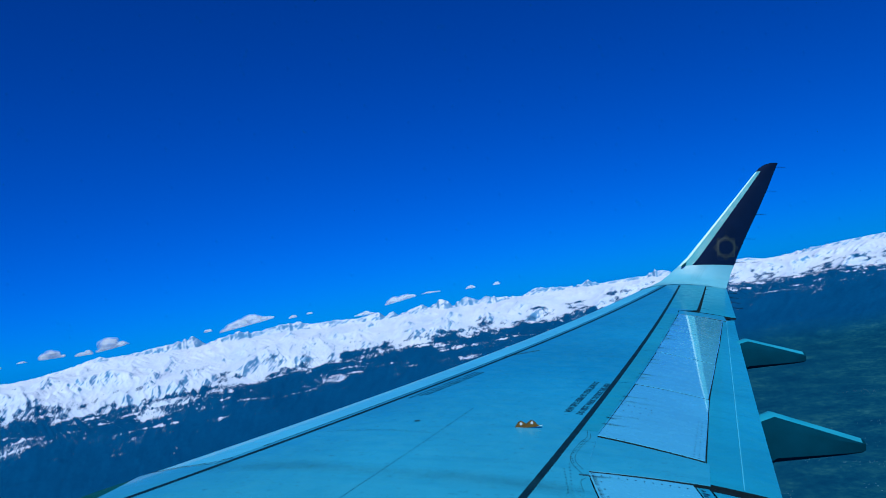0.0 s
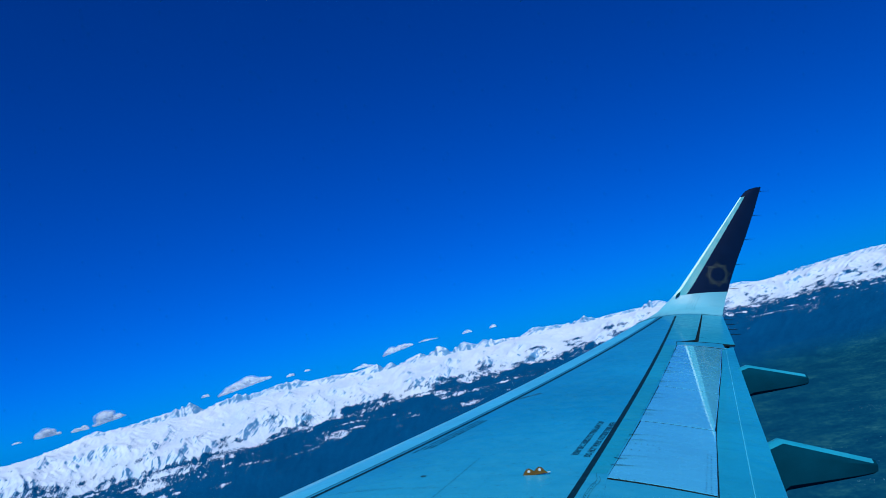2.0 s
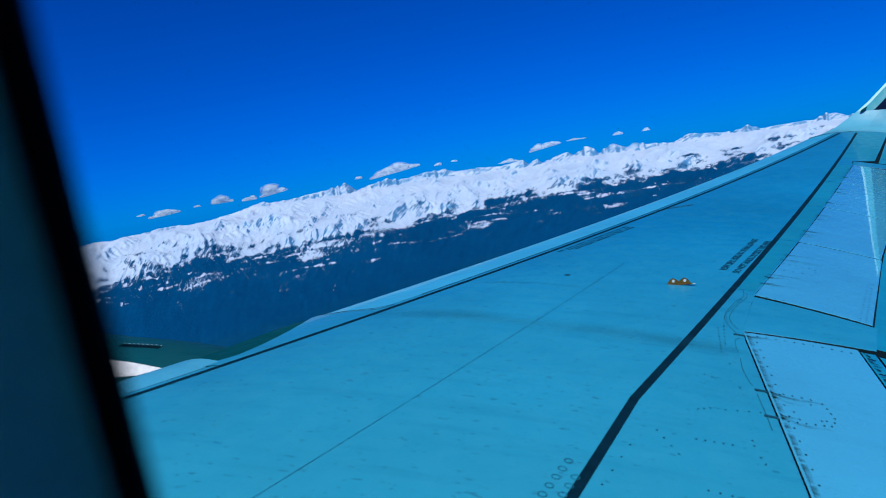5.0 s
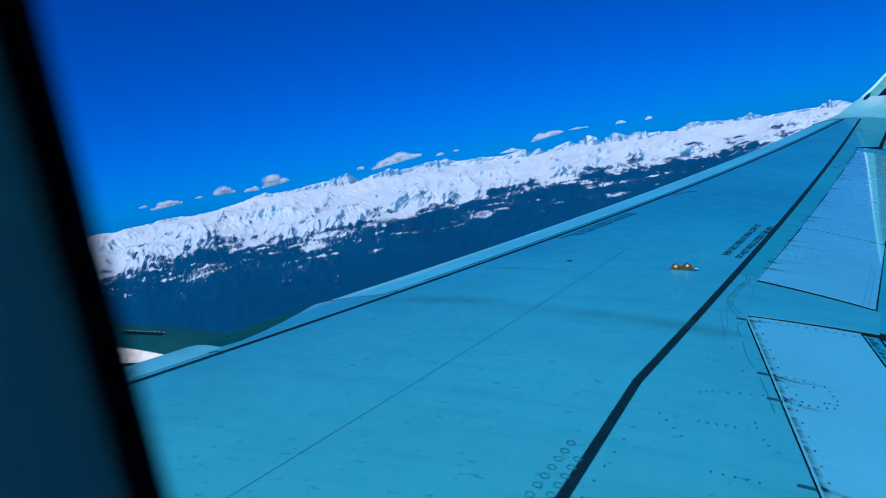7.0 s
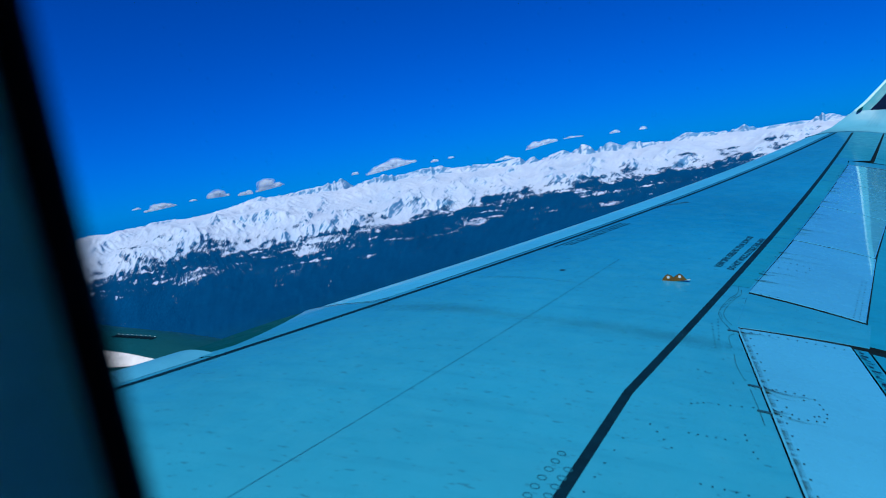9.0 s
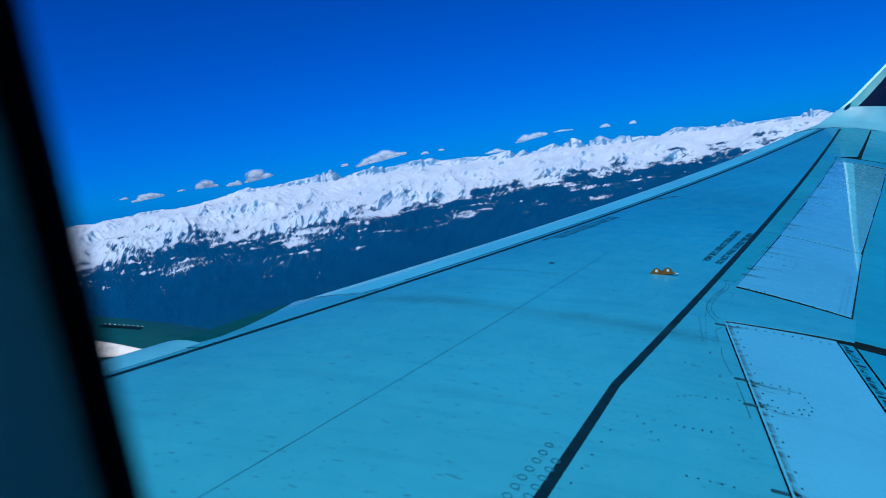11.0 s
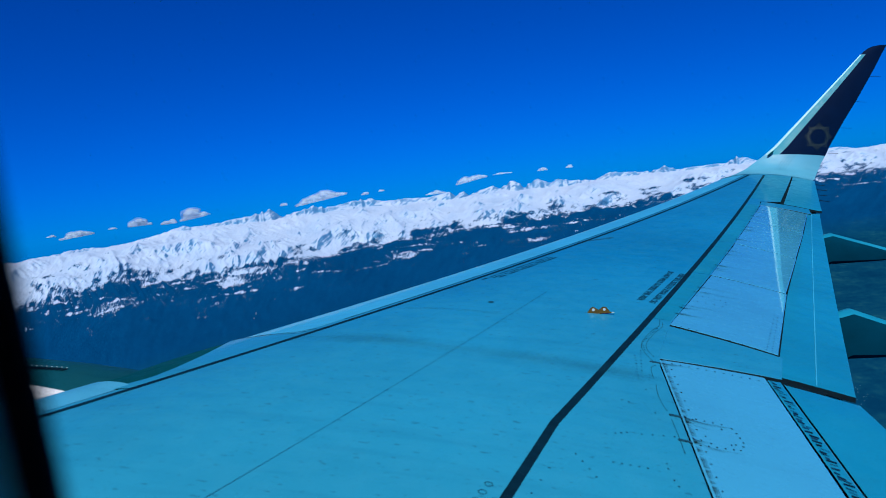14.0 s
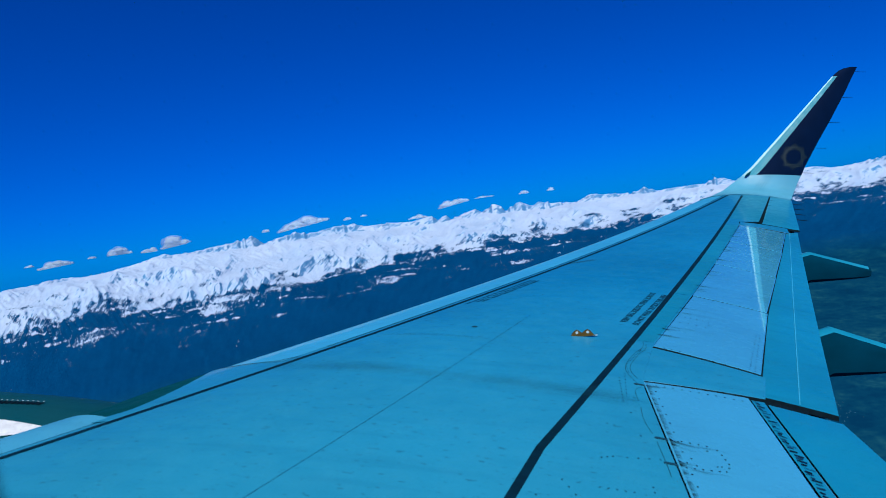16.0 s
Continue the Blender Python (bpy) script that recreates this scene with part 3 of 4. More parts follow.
dots += [(6.01, 4.95), (6.02, 4.89), (6.10, 5.06), (6.11, 4.92), (6.13, 4.93)] + row((5.62, 4.80), (5.67, 4.83), 3) + row((5.73, 4.84), (5.87, 4.88), 4)
dots += row((5.59, 4.54), (5.72, 4.55), 5) + [(5.80, 4.62), (5.80, 4.58), (5.81, 4.50), (5.82, 4.46)] + row((5.45, 4.55), (5.52, 4.40), 4)
dots += row((5.81, 5.83), (5.79, 5.49), 9) + row((5.85, 5.92), (5.82, 5.61), 7) + [(5.81, 5.35), (5.82, 5.09), (5.68, 5.17), (5.71, 5.16)]
dots += row((6.0, 5.79), (6.45, 5.80), 11) + row((5.985, 5.7), (5.98, 4.1), 17) + row((6.17, 6.52), (6.26, 6.50), 3) + row((6.44, 6.41), (6.58, 6.36), 3)
small = row((6.93, 7.22), (6.65, 6.38), 24) + row((6.955, 7.22), (6.675, 6.36), 24)
dots += row((6.43, 7.40), (6.59, 7.36), 5) + [(6.62, 7.32), (6.61, 7.26)] + row((6.57, 7.19), (6.40, 7.22), 4)
dots += row((6.005, 6.40), (5.885, 6.10), 10) + row((5.876, 6.05), (5.876, 5.95), 4)
dots += row((5.35, 4.4), (5.2, 3.9), 6) + row((5.6, 4.2), (5.75, 4.2), 5)
tagged(part("fasteners", discs([q for q in dots if q[0] > 5.94], 0.0045), DARK, wing), kind="stuff")
tagged(part("fasteners", discs([q for q in dots if q[0] <= 5.94], 0.0042), FASTENER, wing), kind="stuff")
tagged(part("fasteners", discs(small, 0.0034), FASTENER, wing), kind="stuff")
rng = random.Random(9)
for k in range(56):
    y = 5.84 - 0.030 * k + rng.uniform(-0.010, 0.010)
    x = 6.512 + rng.uniform(0, 0.012)
    part("seal_slot", strip([(x, y), (x + rng.uniform(0.015, 0.045), y - rng.uniform(0.0, 0.02))], rng.uniform(0.005, 0.015), 0.002), DARK if k % 3 else FASTENER, wing)
for x, y in ((5.905, 5.10), (5.905, 4.86), (5.905, 5.77), (5.895, 4.24)):
    part("hinge_fitting", plate([(x - 0.024, y - 0.007), (x - 0.024, y + 0.007)], [(x + 0.034, y - 0.007), (x + 0.034, y + 0.007)], 1, 2, lift=0.004, thick=0.012), [FASTENER, DARK], wing)
for line in ([(6.05, 6.61), (6.03, 6.46), (5.97, 6.36), (5.87, 6.08), (5.86, 5.94), (5.90, 5.78)], [(6.06, 6.55), (6.045, 6.44), (5.99, 6.34), (5.897, 6.08), (5.888, 5.96), (5.915, 5.86)], [(5.91, 5.73), (5.87, 5.68), (5.87, 5.52)],
             [(5.87, 5.44), (5.86, 5.32), (5.87, 5.18), (5.88, 5.14)], [(5.885, 5.06), (5.89, 4.88), (5.89, 4.74)]):
    for turn in range(3):  # round the corners off
        line = [line[0]] + [(lerp(p[0], q[0], k), lerp(p[1], q[1], k)) for p, q in zip(line, line[1:]) for k in (0.25, 0.75)] + [line[-1]]
    part("panel_outline", strip(line, 0.0032), SEAM, wing)


def stain(x, y, length, width, lift=0.0024):
    """Layers of grime that taper aft, thickest at the hinge."""
    for i, k in enumerate((1.0, 0.7, 0.42)):
        bm = bmesh.new()
        rows = []
        for j in range(9):
            t = j / 8
            w = width * k * (0.55 + 0.45 * math.sin(math.pi * min(1, t * 1.3 + 0.2))) * (1 - t) ** 0.6 + 0.002
            px, py = x + length * k * t, y - 0.10 * length * t + 0.012 * math.sin(7 * t + 30 * y)
            rows.append([bm.verts.new((px, py + q * w / 2, skin_z(px, py) + lift + 0.0003 * i)) for q in (-1, 1)])
        grid_faces(bm, rows)
        part("grime_streak", bm, GRIME, wing)


# grime drawn aft from the hinges
rng = random.Random(5)
for (f0, f1), long in zip(zip(F, F[1:]), (0.36, 0.30, 0.28, 0.2)):
    for k in range(8):
        t = rng.choice((0.14, 0.3, 0.58, 0.75)) + rng.uniform(-0.06, 0.06)
        stain(lerp(f0[0], f1[0], t) - 0.03, lerp(f0[1], f1[1], t), long * rng.uniform(0.35, 1.0), rng.uniform(0.03, 0.09))
for y, l, w in ((5.10, 0.26, 0.07), (5.05, 0.15, 0.06), (4.86, 0.20, 0.06), (4.90, 0.12, 0.05), (5.78, 0.18, 0.06), (4.25, 0.25, 0.10)):
    stain(5.945, y, l, w * 0.7)
for k, w in enumerate((0.006, 0.013, 0.022)):
    part("grime_streak", strip([(5.947 + w / 2, 3.9), (5.947 + w / 2, 5.82)], w, 0.0024 + 0.0003 * k), GRIME, wing)
for y, l in ((13.6, 0.2), (14.4, 0.16), (15.3, 0.14), (16.0, 0.1)):
    stain(lerp(8.74, 9.872, (y - 13.19) / 3.31), y, l, 0.08)

# yellow lifting lug
bm = bmesh.new()
prof = [(-0.085, 0), (-0.07, 0.012), (-0.052, 0.036), (-0.035, 0.044), (-0.018, 0.036), (0, 0.022), (0.018, 0.036), (0.035, 0.044), (0.052, 0.036), (0.07, 0.012), (0.085, 0)]
rows = [[bm.verts.new((x, d, z)) for x, z in prof] for d in (-0.008, 0.008)]
grid_faces(bm, rows, False)
for r_ in rows:
    bm.faces.new(r_)
lug = part("lifting_lug", bm, LUG, wing, "yellow-brown twin-eyed escape rope lug", smooth=False)
lug.matrix_basis = pose(5.66, 6.575, skin_z(5.66, 6.575), 0, -4, 4)
for x in (-0.035, 0.035):
    bm = bmesh.new()
    bmesh.ops.create_cone(bm, cap_ends=True, segments=16, radius1=0.0095, radius2=0.0095, depth=0.020, matrix=pose(x, 0, 0.026, 90))
    part("eye", bm, WHITE, lug, "white ringed eye")
bm = bmesh.new()
bmesh.ops.create_cube(bm, size=1, matrix=Matrix.Translation((0, 0, 0.003)) @ Matrix.Diagonal((0.20, 0.014, 0.005, 1)))
part("base_plate", bm, WHITE, lug)
part("drain_cap", discs([(4.95, 6.67)], 0.02, 10), FASTENER, wing)

# ---------------------------------------------------------------- engine
engine = tagged(empty("jet_engine", AIR), "grey-green turbofan nacelle slung ahead of the wing", "engine")
CY, CZ = 5.45, -0.63


def revolve(profile, n=64, squash=1.0):
    return [[(x, CY + r * math.sin(2 * math.pi * k / n), CZ + r * squash * math.cos(2 * math.pi * k / n)) for k in range(n)] for x, r in profile]


part("nacelle", loft(revolve([(-1.0, 0.86), (-0.6, 0.95), (0.2, 0.99), (1.2, 0.97), (1.9, 0.925), (2.3, 0.90), (2.7, 0.885), (3.1, 0.85), (3.5, 0.77), (3.9, 0.66), (3.95, 0.60)]), caps=False), NACELLE, engine)
part("inlet_lip", loft(revolve([(-0.9, 0.74), (-1.15, 0.76), (-1.22, 0.80), (-1.15, 0.84), (-1.0, 0.862)]), caps=False), METAL, engine, "polished metal inlet lip")
part("core_nozzle", loft(revolve([(2.5, 0.62), (3.6, 0.58), (4.5, 0.40), (5.0, 0.30)])), DARK, engine)
part("fan_bulkhead", loft(revolve([(-0.2, 0.80), (-0.15, 0.80)])), DARK, engine)


def on_nacelle(x, ang, lift=0.0):
    r = 0.90 - 0.0375 * max(0.0, x - 2.3) - 0.05 * max(0.0, x - 2.7) + lift
    return (x, CY + r * math.sin(ang), CZ + r * math.cos(ang))


for k in range(9):
    x, ang = 2.50 + 0.028 * k, -0.10 + 0.003 * k
    bm = bmesh.new()
    bm.faces.new([bm.verts.new(on_nacelle(x + dx, ang + da, 0.004)) for dx, da in ((0, 0), (0.017, 0), (0.008, -0.05), (-0.009, -0.05))])
    part("vent_slot", bm, DARK, engine)
    part("vent_louvre", rod(on_nacelle(x, ang + 0.006, 0.006), on_nacelle(x + 0.009, ang + 0.006, 0.006), 0.0026), WHITE, engine)

# white patch on the cowl paints in the sun's glint
bm = bmesh.new()
grid_faces(bm, [[bm.verts.new(on_nacelle(lerp(2.2, 2.98, j / 8), -0.37 + lerp(0.04, -0.16, i / 6) * (1 - (j / 8) ** 3), 0.005)) for j in range(9)] for i in range(7)])
part("cowl_glint", bm, COWL_GLINT, engine, "white patch painted as the sun glint on the cowl")

# pylon and the fixed nose over it
BACK = [(4.90, 3.27), (4.97, 3.30), (5.08, 3.39), (5.28, 3.42), (5.48, 3.42), (5.66, 3.41), (5.92, 3.37), (6.12, 3.32), (6.29, 3.27)]
BROW = [(4.90, 2.66, 0.13), (5.30, 2.76, 0.15), (5.69, 2.95, 0.185), (5.84, 3.06, 0.225), (6.05, 3.14, 0.250), (6.18, 3.205, 0.268), (6.29, 3.26, 0.278)]


def back_x(y):
    return float(np.interp(y, [b[0] for b in BACK], [b[1] for b in BACK]))


rings = []
for i in range(25):
    y = lerp(4.86, 6.29, i / 24)
    xb = back_x(y) + 0.02
    x0, z0 = (float(np.interp(y, [b[0] for b in BROW], [b[k] for b in BROW])) for k in (1, 2))
    zt = skin_z(xb, y) - 0.012
    ring = [(lerp(xb, x0, j / 6), y, lerp(zt, z0, (j / 6) ** 1.2)) for j in range(7)]
    ring += [(x0 - 0.012, y, z0 - 0.03), (x0 - 0.005, y, z0 - 0.12), (x0 + 0.1, y, -0.2), (xb, y, -0.25)]
    rings.append(ring)
part("strut_fairing", loft(rings), WING_DARK, wing, "dark curved fairing over the engine strut")
# main skin carried forward over the strut
bm = bmesh.new()
rows = []
for i in range(29):
    y = lerp(4.90, 6.28, i / 28)
    xa, xb = back_x(y), front_line(y) + 0.06
    if y > 5.95:
        xb = lerp(front_line(5.95), 3.30, (y - 5.95) / 0.34)
    rows.append([bm.verts.new((lerp(xb, xa, j / 6), y, skin_z(lerp(xb, xa, j / 6), y) + 0.0010 + 0.003 * min(1, j))) for j in range(7)])
grid_faces(bm, rows)
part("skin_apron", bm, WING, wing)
part("slat_gap", strip([(3.29, 6.285), (3.48, 6.13), (3.68, 6.03), (3.83, 5.985), (3.93, 6.05)], 0.012, 0.006, 0.05), DARK, wing)
bm = loft([[(x, CY - w, z), (x, CY + w, z), (x, CY + w * 1.2, -0.5), (x, CY - w * 1.2, -0.5)] for x, w, z in ((2.6, 0.05, 0.10), (2.9, 0.14, 0.12), (3.2, 0.2, 0.12), (3.6, 0.22, 0.10))])
part("pylon", bm, NACELLE, engine)

# ---------------------------------------------------------------- cabin wall and window
WIN = AIR @ pose(5.331, 1.850, 1.078, 16.7, 0, 0)  # local y outwards, z up along the leaning wall


def ring_pts(hw, hh, r, depth, shift=(-0.0008, -0.02), n=10):
    pts = []
    for cx, cz, a0 in ((hw - r, hh - r, 0), (-(hw - r), hh - r, 90), (-(hw - r), -(hh - r), 180), (hw - r, -(hh - r), 270)):
        for k in range(n + 1):
            a = radians(a0 + 90 * k / n)
            pts.append((shift[0] + cx + r * math.cos(a), depth, shift[1] + cz + r * math.sin(a)))
    return pts


def ring_mesh(rings):
    bm = bmesh.new()
    rows = [[bm.verts.new(p) for p in r] for r in rings]
    grid_faces(bm, rows, True)
    return bm


window = tagged(empty("window_1", WIN), "rounded airliner cabin window with dark rubber seal", "window", kind="structure")
part("seal", ring_mesh([ring_pts(0.150, 0.205, 0.095, 0.022), ring_pts(0.1285, 0.184, 0.084, 0.002), ring_pts(0.1285, 0.184, 0.084, -0.002), ring_pts(0.139, 0.195, 0.092, -0.003), ring_pts(0.150, 0.205, 0.095, 0.014)]), RUBBER, window, "black rubber seal")
part("window_frame", ring_mesh([ring_pts(0.150, 0.205, 0.094, 0.012), ring_pts(0.139, 0.195, 0.092, -0.001), ring_pts(0.160, 0.215, 0.10, -0.030), ring_pts(0.19, 0.245, 0.11, -0.058), ring_pts(0.22, 0.275, 0.12, -0.066), ring_pts(0.30, 0.33, 0.13, -0.068)]), PANEL, window, "moulded plastic window reveal")
bm = bmesh.new()
bm.faces.new([bm.verts.new(p) for p in ring_pts(0.146, 0.20, 0.09, 0.018)])
pane = part("pane", bm, GLASS, window, "clear acrylic pane")
pane.visible_shadow = False

# fuselage tube with an opening for the window
fus = bmesh.new()
rad, cz0 = 1.985, 0.447
mid_a = math.atan2(1.078 - cz0, 1.85)
lo, hi = mid_a - 0.125, mid_a + 0.105
angs = [lo, hi] + [lerp(hi, math.pi - hi, k / 12) for k in range(1, 12)] + [math.pi - hi, math.pi - lo] + [lerp(math.pi - lo, 2 * math.pi + lo, k / 24) for k in range(1, 24)]
xs = [0.5]
for k in range(-8, 10):
    half = 0.22 if k == 0 else 0.12
    xs += [5.331 + 0.508 * k - half, 5.331 + 0.508 * k + half]
xs.append(10.5)
rows = [[fus.verts.new((x, rad * math.cos(a), cz0 + rad * math.sin(a))) for a in angs] for x in xs]
for i, (a, c) in enumerate(zip(rows, rows[1:])):
    for k in range(len(angs)):
        if i % 2 == 1 and k in (0, 13):
            continue
        j = (k + 1) % len(angs)
        fus.faces.new((a[k], a[j], c[j], c[k]))
fus.faces.new(rows[0])
fus.faces.new(rows[-1])
wall = tagged(part("wall_fuselage", fus, SKIN), "white painted airliner fuselage wall around the cabin", "wall", kind="structure")
wall.matrix_world = AIR


# ---------------------------------------------------------------- terrain
def lattice(ix, iy, seed):
    h = (ix.astype(np.int64) * 374761393 + iy.astype(np.int64) * 668265263 + seed * 974634541) & 0xFFFFFFFF
    h = ((h ^ (h >> 13)) * 1274126177) & 0xFFFFFFFF
    return ((h ^ (h >> 16)) & 0xFFFF) / 65535.0 * 2 * math.pi


def perlin(x, y, seed):
    x0, y0 = np.floor(x), np.floor(y)
    fx, fy = x - x0, y - y0
    u, v = fx ** 3 * (fx * (fx * 6 - 15) + 10), fy ** 3 * (fy * (fy * 6 - 15) + 10)

    def corner(dx, dy):
        a = lattice(x0 + dx, y0 + dy, seed)
        return np.cos(a) * (fx - dx) + np.sin(a) * (fy - dy)

    return (corner(0, 0) * (1 - u) + corner(1, 0) * u) * (1 - v) + (corner(0, 1) * (1 - u) + corner(1, 1) * u) * v


def ridged(x, y, seed, octaves, gain=0.5):
    total, amp, weight = 0, 1.0, 1.0
    for o in range(octaves):
        n = (1 - np.abs(perlin(x * 2 ** o, y * 2 ** o, seed + o)) * 1.6) ** 2
        total, weight = total + amp * n * weight, np.clip(n * 1.2, 0, 1)
        amp *= gain
    return total


def value_slope(x, y, seed):
    """Smooth value noise and its two slopes."""
    x0, y0 = np.floor(x), np.floor(y)
    fx, fy = x - x0, y - y0
    u, v = fx ** 3 * (fx * (fx * 6 - 15) + 10), fy ** 3 * (fy * (fy * 6 - 15) + 10)
    du, dv = 30 * fx * fx * (fx * (fx - 2) + 1), 30 * fy * fy * (fy * (fy - 2) + 1)
    a, b, c, d = (lattice(x0 + i, y0 + j, seed) / (2 * math.pi) for i, j in ((0, 0), (1, 0), (0, 1), (1, 1)))
    k = a - b - c + d
    return a + (b - a) * u + (c - a) * v + k * u * v, du * ((b - a) + k * v), dv * ((c - a) + k * u)


def weathered(x, y, seed, octaves, bite=1.0):
    """Octaves of noise that fade where the ground is already steep, as frost and ice leave it: sharp crests, smooth basins."""
    total, amp, sx, sy = 0, 1.0, 0, 0
    for o in range(octaves):
        n, nx, ny = value_slope(x, y, seed + o)
        sx, sy = sx + nx, sy + ny
        total = total + amp * n / (1 + bite * (sx * sx + sy * sy))
        amp *= 0.5
        x, y = 1.6 * x - 1.2 * y, 1.2 * x + 1.6 * y
    return total


# the row of peaks: bearing in degrees, height of the crest in degrees over the horizon
CREST = [(-60, -0.9), (-45, -1.1), (-38, -1.1), (-35, -0.73), (-33.4, -0.64), (-32.6, -0.88), (-29, -0.36), (-27.2, 0.0), (-26.8, -0.22), (-23.1, 0.03), (-21, 0.40), (-20.1, -0.25),
         (-17.7, 0.26), (-16.5, -0.03), (-14.1, 0.27), (-13.2, 0.23), (-12.4, -0.1), (-10.4, -0.03), (-9, -0.26), (-7.2, -0.04), (-6.8, -0.4), (-6.1, -0.08), (-5.7, -0.45), (-3.8, 0.03),
         (-3.3, -0.28), (-2.2, 0.35), (-1.5, -0.32), (-0.3, 0.15), (0.5, -0.33), (1.2, -0.1), (3.9, -0.53), (5, -0.08), (8, -0.4), (9, -0.05), (9.9, -0.5), (13.3, -0.45), (14, -0.1), (15.2, -0.48),
         (18.8, -0.35), (20.5, -0.36), (21.8, -0.68), (24.5, -0.3), (29, -0.1), (45, -0.4), (60, -0.6)]
# bearing; distance of the tree line and of the snow shoulder below the peaks; height of the tree line and depth of the shoulder under the peaks, in degrees
RANGES = [(-180, 2530, 3300, -3.4, 0.2), (-60, 1900, 2350, -4.4, 0.1), (-45, 2020, 2450, -4.3, 0.1), (-38, 2080, 2530, -4.0, 0.12), (-33, 2130, 2640, -3.1, 0.15), (-27, 2150, 2800, -4.2, 0.2), (-21, 2260, 3000, -4.1, 0.55),
          (-16, 2480, 3200, -3.1, 0.65), (-12, 2620, 3300, -3.5, 0.5), (-8, 2690, 3400, -2.9, 0.45), (0, 2850, 3500, -2.85, 0.5), (9, 3150, 3700, -2.6, 0.4), (16, 3250, 3800, -2.1, 0.3), (24, 3390, 3850, -2.0, 0.3), (32, 3500, 3900, -2.2, 0.3),
          (60, 3450, 3900, -2.3, 0.2), (180, 2530, 3300, -3.4, 0.2)]


# woods (+) and snowfields (-) that stand out at the tree line: bearing and height in degrees, half width, half height, strength
STANDS = [(-31.4, -2.95, 1.5, 0.4, 1), (-32.6, -5.2, 1.8, 0.53, -0.5), (-24.4, -4.7, 1.2, 0.26, -1), (-27.2, -3.99, 1.8, 0.35, 0.5), (-17.1, -3.43, 0.9, 0.35, -1.1), (-14.4, -3.96, 1.6, 0.4, 1), (-10.9, -4.51, 1.3, 0.35, -0.9), (-11.9, -3.47, 1.0, 0.26, 1),
          (-9.8, -2.87, 1.1, 0.26, 0.9), (-2.3, -2.85, 1.5, 0.18, 1.1), (0.2, -3.14, 1.2, 0.26, 1.1), (-1.6, -3.64, 1.8, 0.18, -1), (3.4, -2.9, 1.4, 0.26, 1), (-0.8, -4.53, 0.9, 0.18, -1), (5.4, -3.07, 1.8, 0.35, 0.5), (-5.9, -3.6, 2.6, 0.4, 0.5)]


def swell(v, lo, hi):
    t = np.clip((v - lo) / (hi - lo), 0, 1)
    return t * t * (3 - 2 * t)


def relief(az, r):
    """Height of the ground, density of its forest, and how far it belongs to the rocky peaks."""
    d = np.degrees(az)
    x, y = r * np.sin(az), r * np.cos(az)
    soft = [np.clip(d + k, -180, 180) for k in (-3, -2, -1, 0, 1, 2, 3)]
    rt, rc, et, deep = (sum(np.interp(q, [c[0] for c in RANGES], [c[k] for c in RANGES]) for q in soft) / 7 for k in (1, 2, 3, 4))
    crest = np.interp(d, [c[0] for c in CREST], [c[1] for c in CREST])
    calm = sum(np.interp(q, [c[0] for c in CREST], [c[1] for c in CREST]) for q in soft) / 7
    rt = rt + 110 * perlin(x / 380, y / 380, 3)
    zt = HEIGHT + rt * np.tan(np.radians(et))
    zs = HEIGHT + rc * np.tan(np.radians(calm - deep))
    foot = rt - 950
    low = zt * np.clip((r - foot) / (rt - foot), 0, 1) ** 1.5
    t = np.clip((r - rt) / np.maximum(rc - rt, 150), 0, 1)
    z = np.where(r < rt, low, zt + (zs - zt) * (1.25 * t - 0.25 * t * t))
    z = np.where(r > rc, zs - 4 * swell(r, rc, rc + 120), z)
    rise = np.clip((r - foot) / 900, 0, 1)
    slope = swell(t, 0.0, 0.12) * (1 - 0.6 * swell(t, 0.5, 1.0))
    wood_hill = swell(r, foot + 200, rt - 100) * (1 - swell(t, 0, 0.2))
    # spurs that run down to the valley and lean, side ridges on them
    u = az * 3000 - 1.3 * z + 38 * perlin(x / 150, y / 150, 5)
    spur = ridged(u / 190, r / 620, 41, 3, 0.42) - 1.15
    side = ridged(u / 62 + 0.0016 * r, r / 260, 47, 3, 0.5) - 1.15
    form = 0.8 * weathered(x / 420, y / 420, 11, 6, 0.6) + 0.45 * weathered(x / 150, y / 150, 23, 4, 0.8) - 0.62
    cut = slope * np.clip(0.45 + 1.5 * perlin(az * 3000 / 280, r / 400, 35), 0.1, 1)
    z = z + rise * (11 + 26 * slope) * form + (21 * slope + 6 * wood_hill) * spur + (9 * cut + 0.8 * wood_hill) * side
    # peaks behind the shoulder
    rp = rc + 190 + 45 * perlin(az * 3000 / 130, r * 0, 81)
    zp = HEIGHT + rp * np.tan(np.radians(crest))
    off = np.abs(r - rp)
    face = 0.8 * weathered(x / 95, y / 95, 87, 5, 0.5) + 0.55 * ridged(u / 44, r / 110, 57, 3, 0.55) - 1.15
    tooth = 1 - np.abs(2 * ((az * 3000 / 38 + 1.3 * perlin(az * 3000 / 60, r * 0, 95)) % 1.0) - 1)
    peak = zp - 0.40 * off + face * 13 * np.clip(off / 35, 0.1, 1) + 13.0 * (tooth ** 1.2 - 0.85) * np.clip(0.35 + 2.4 * perlin(az * 3000 / 170, r * 0, 97), 0, 1) * np.clip(deep * 2.2, 0.2, 1)
    crag = swell(peak - z, -2, 8) * swell(r, rc - 60, rc + 60)
    z = np.maximum(z, peak)
    z = np.where(r > rp, np.minimum(z, zp - 0.25 * (r - rp) + 4), z)
    # forest: dense below the tree line, with clearings and with tongues and stands above it
    over = z - zt
    v = z + 0.06 * r
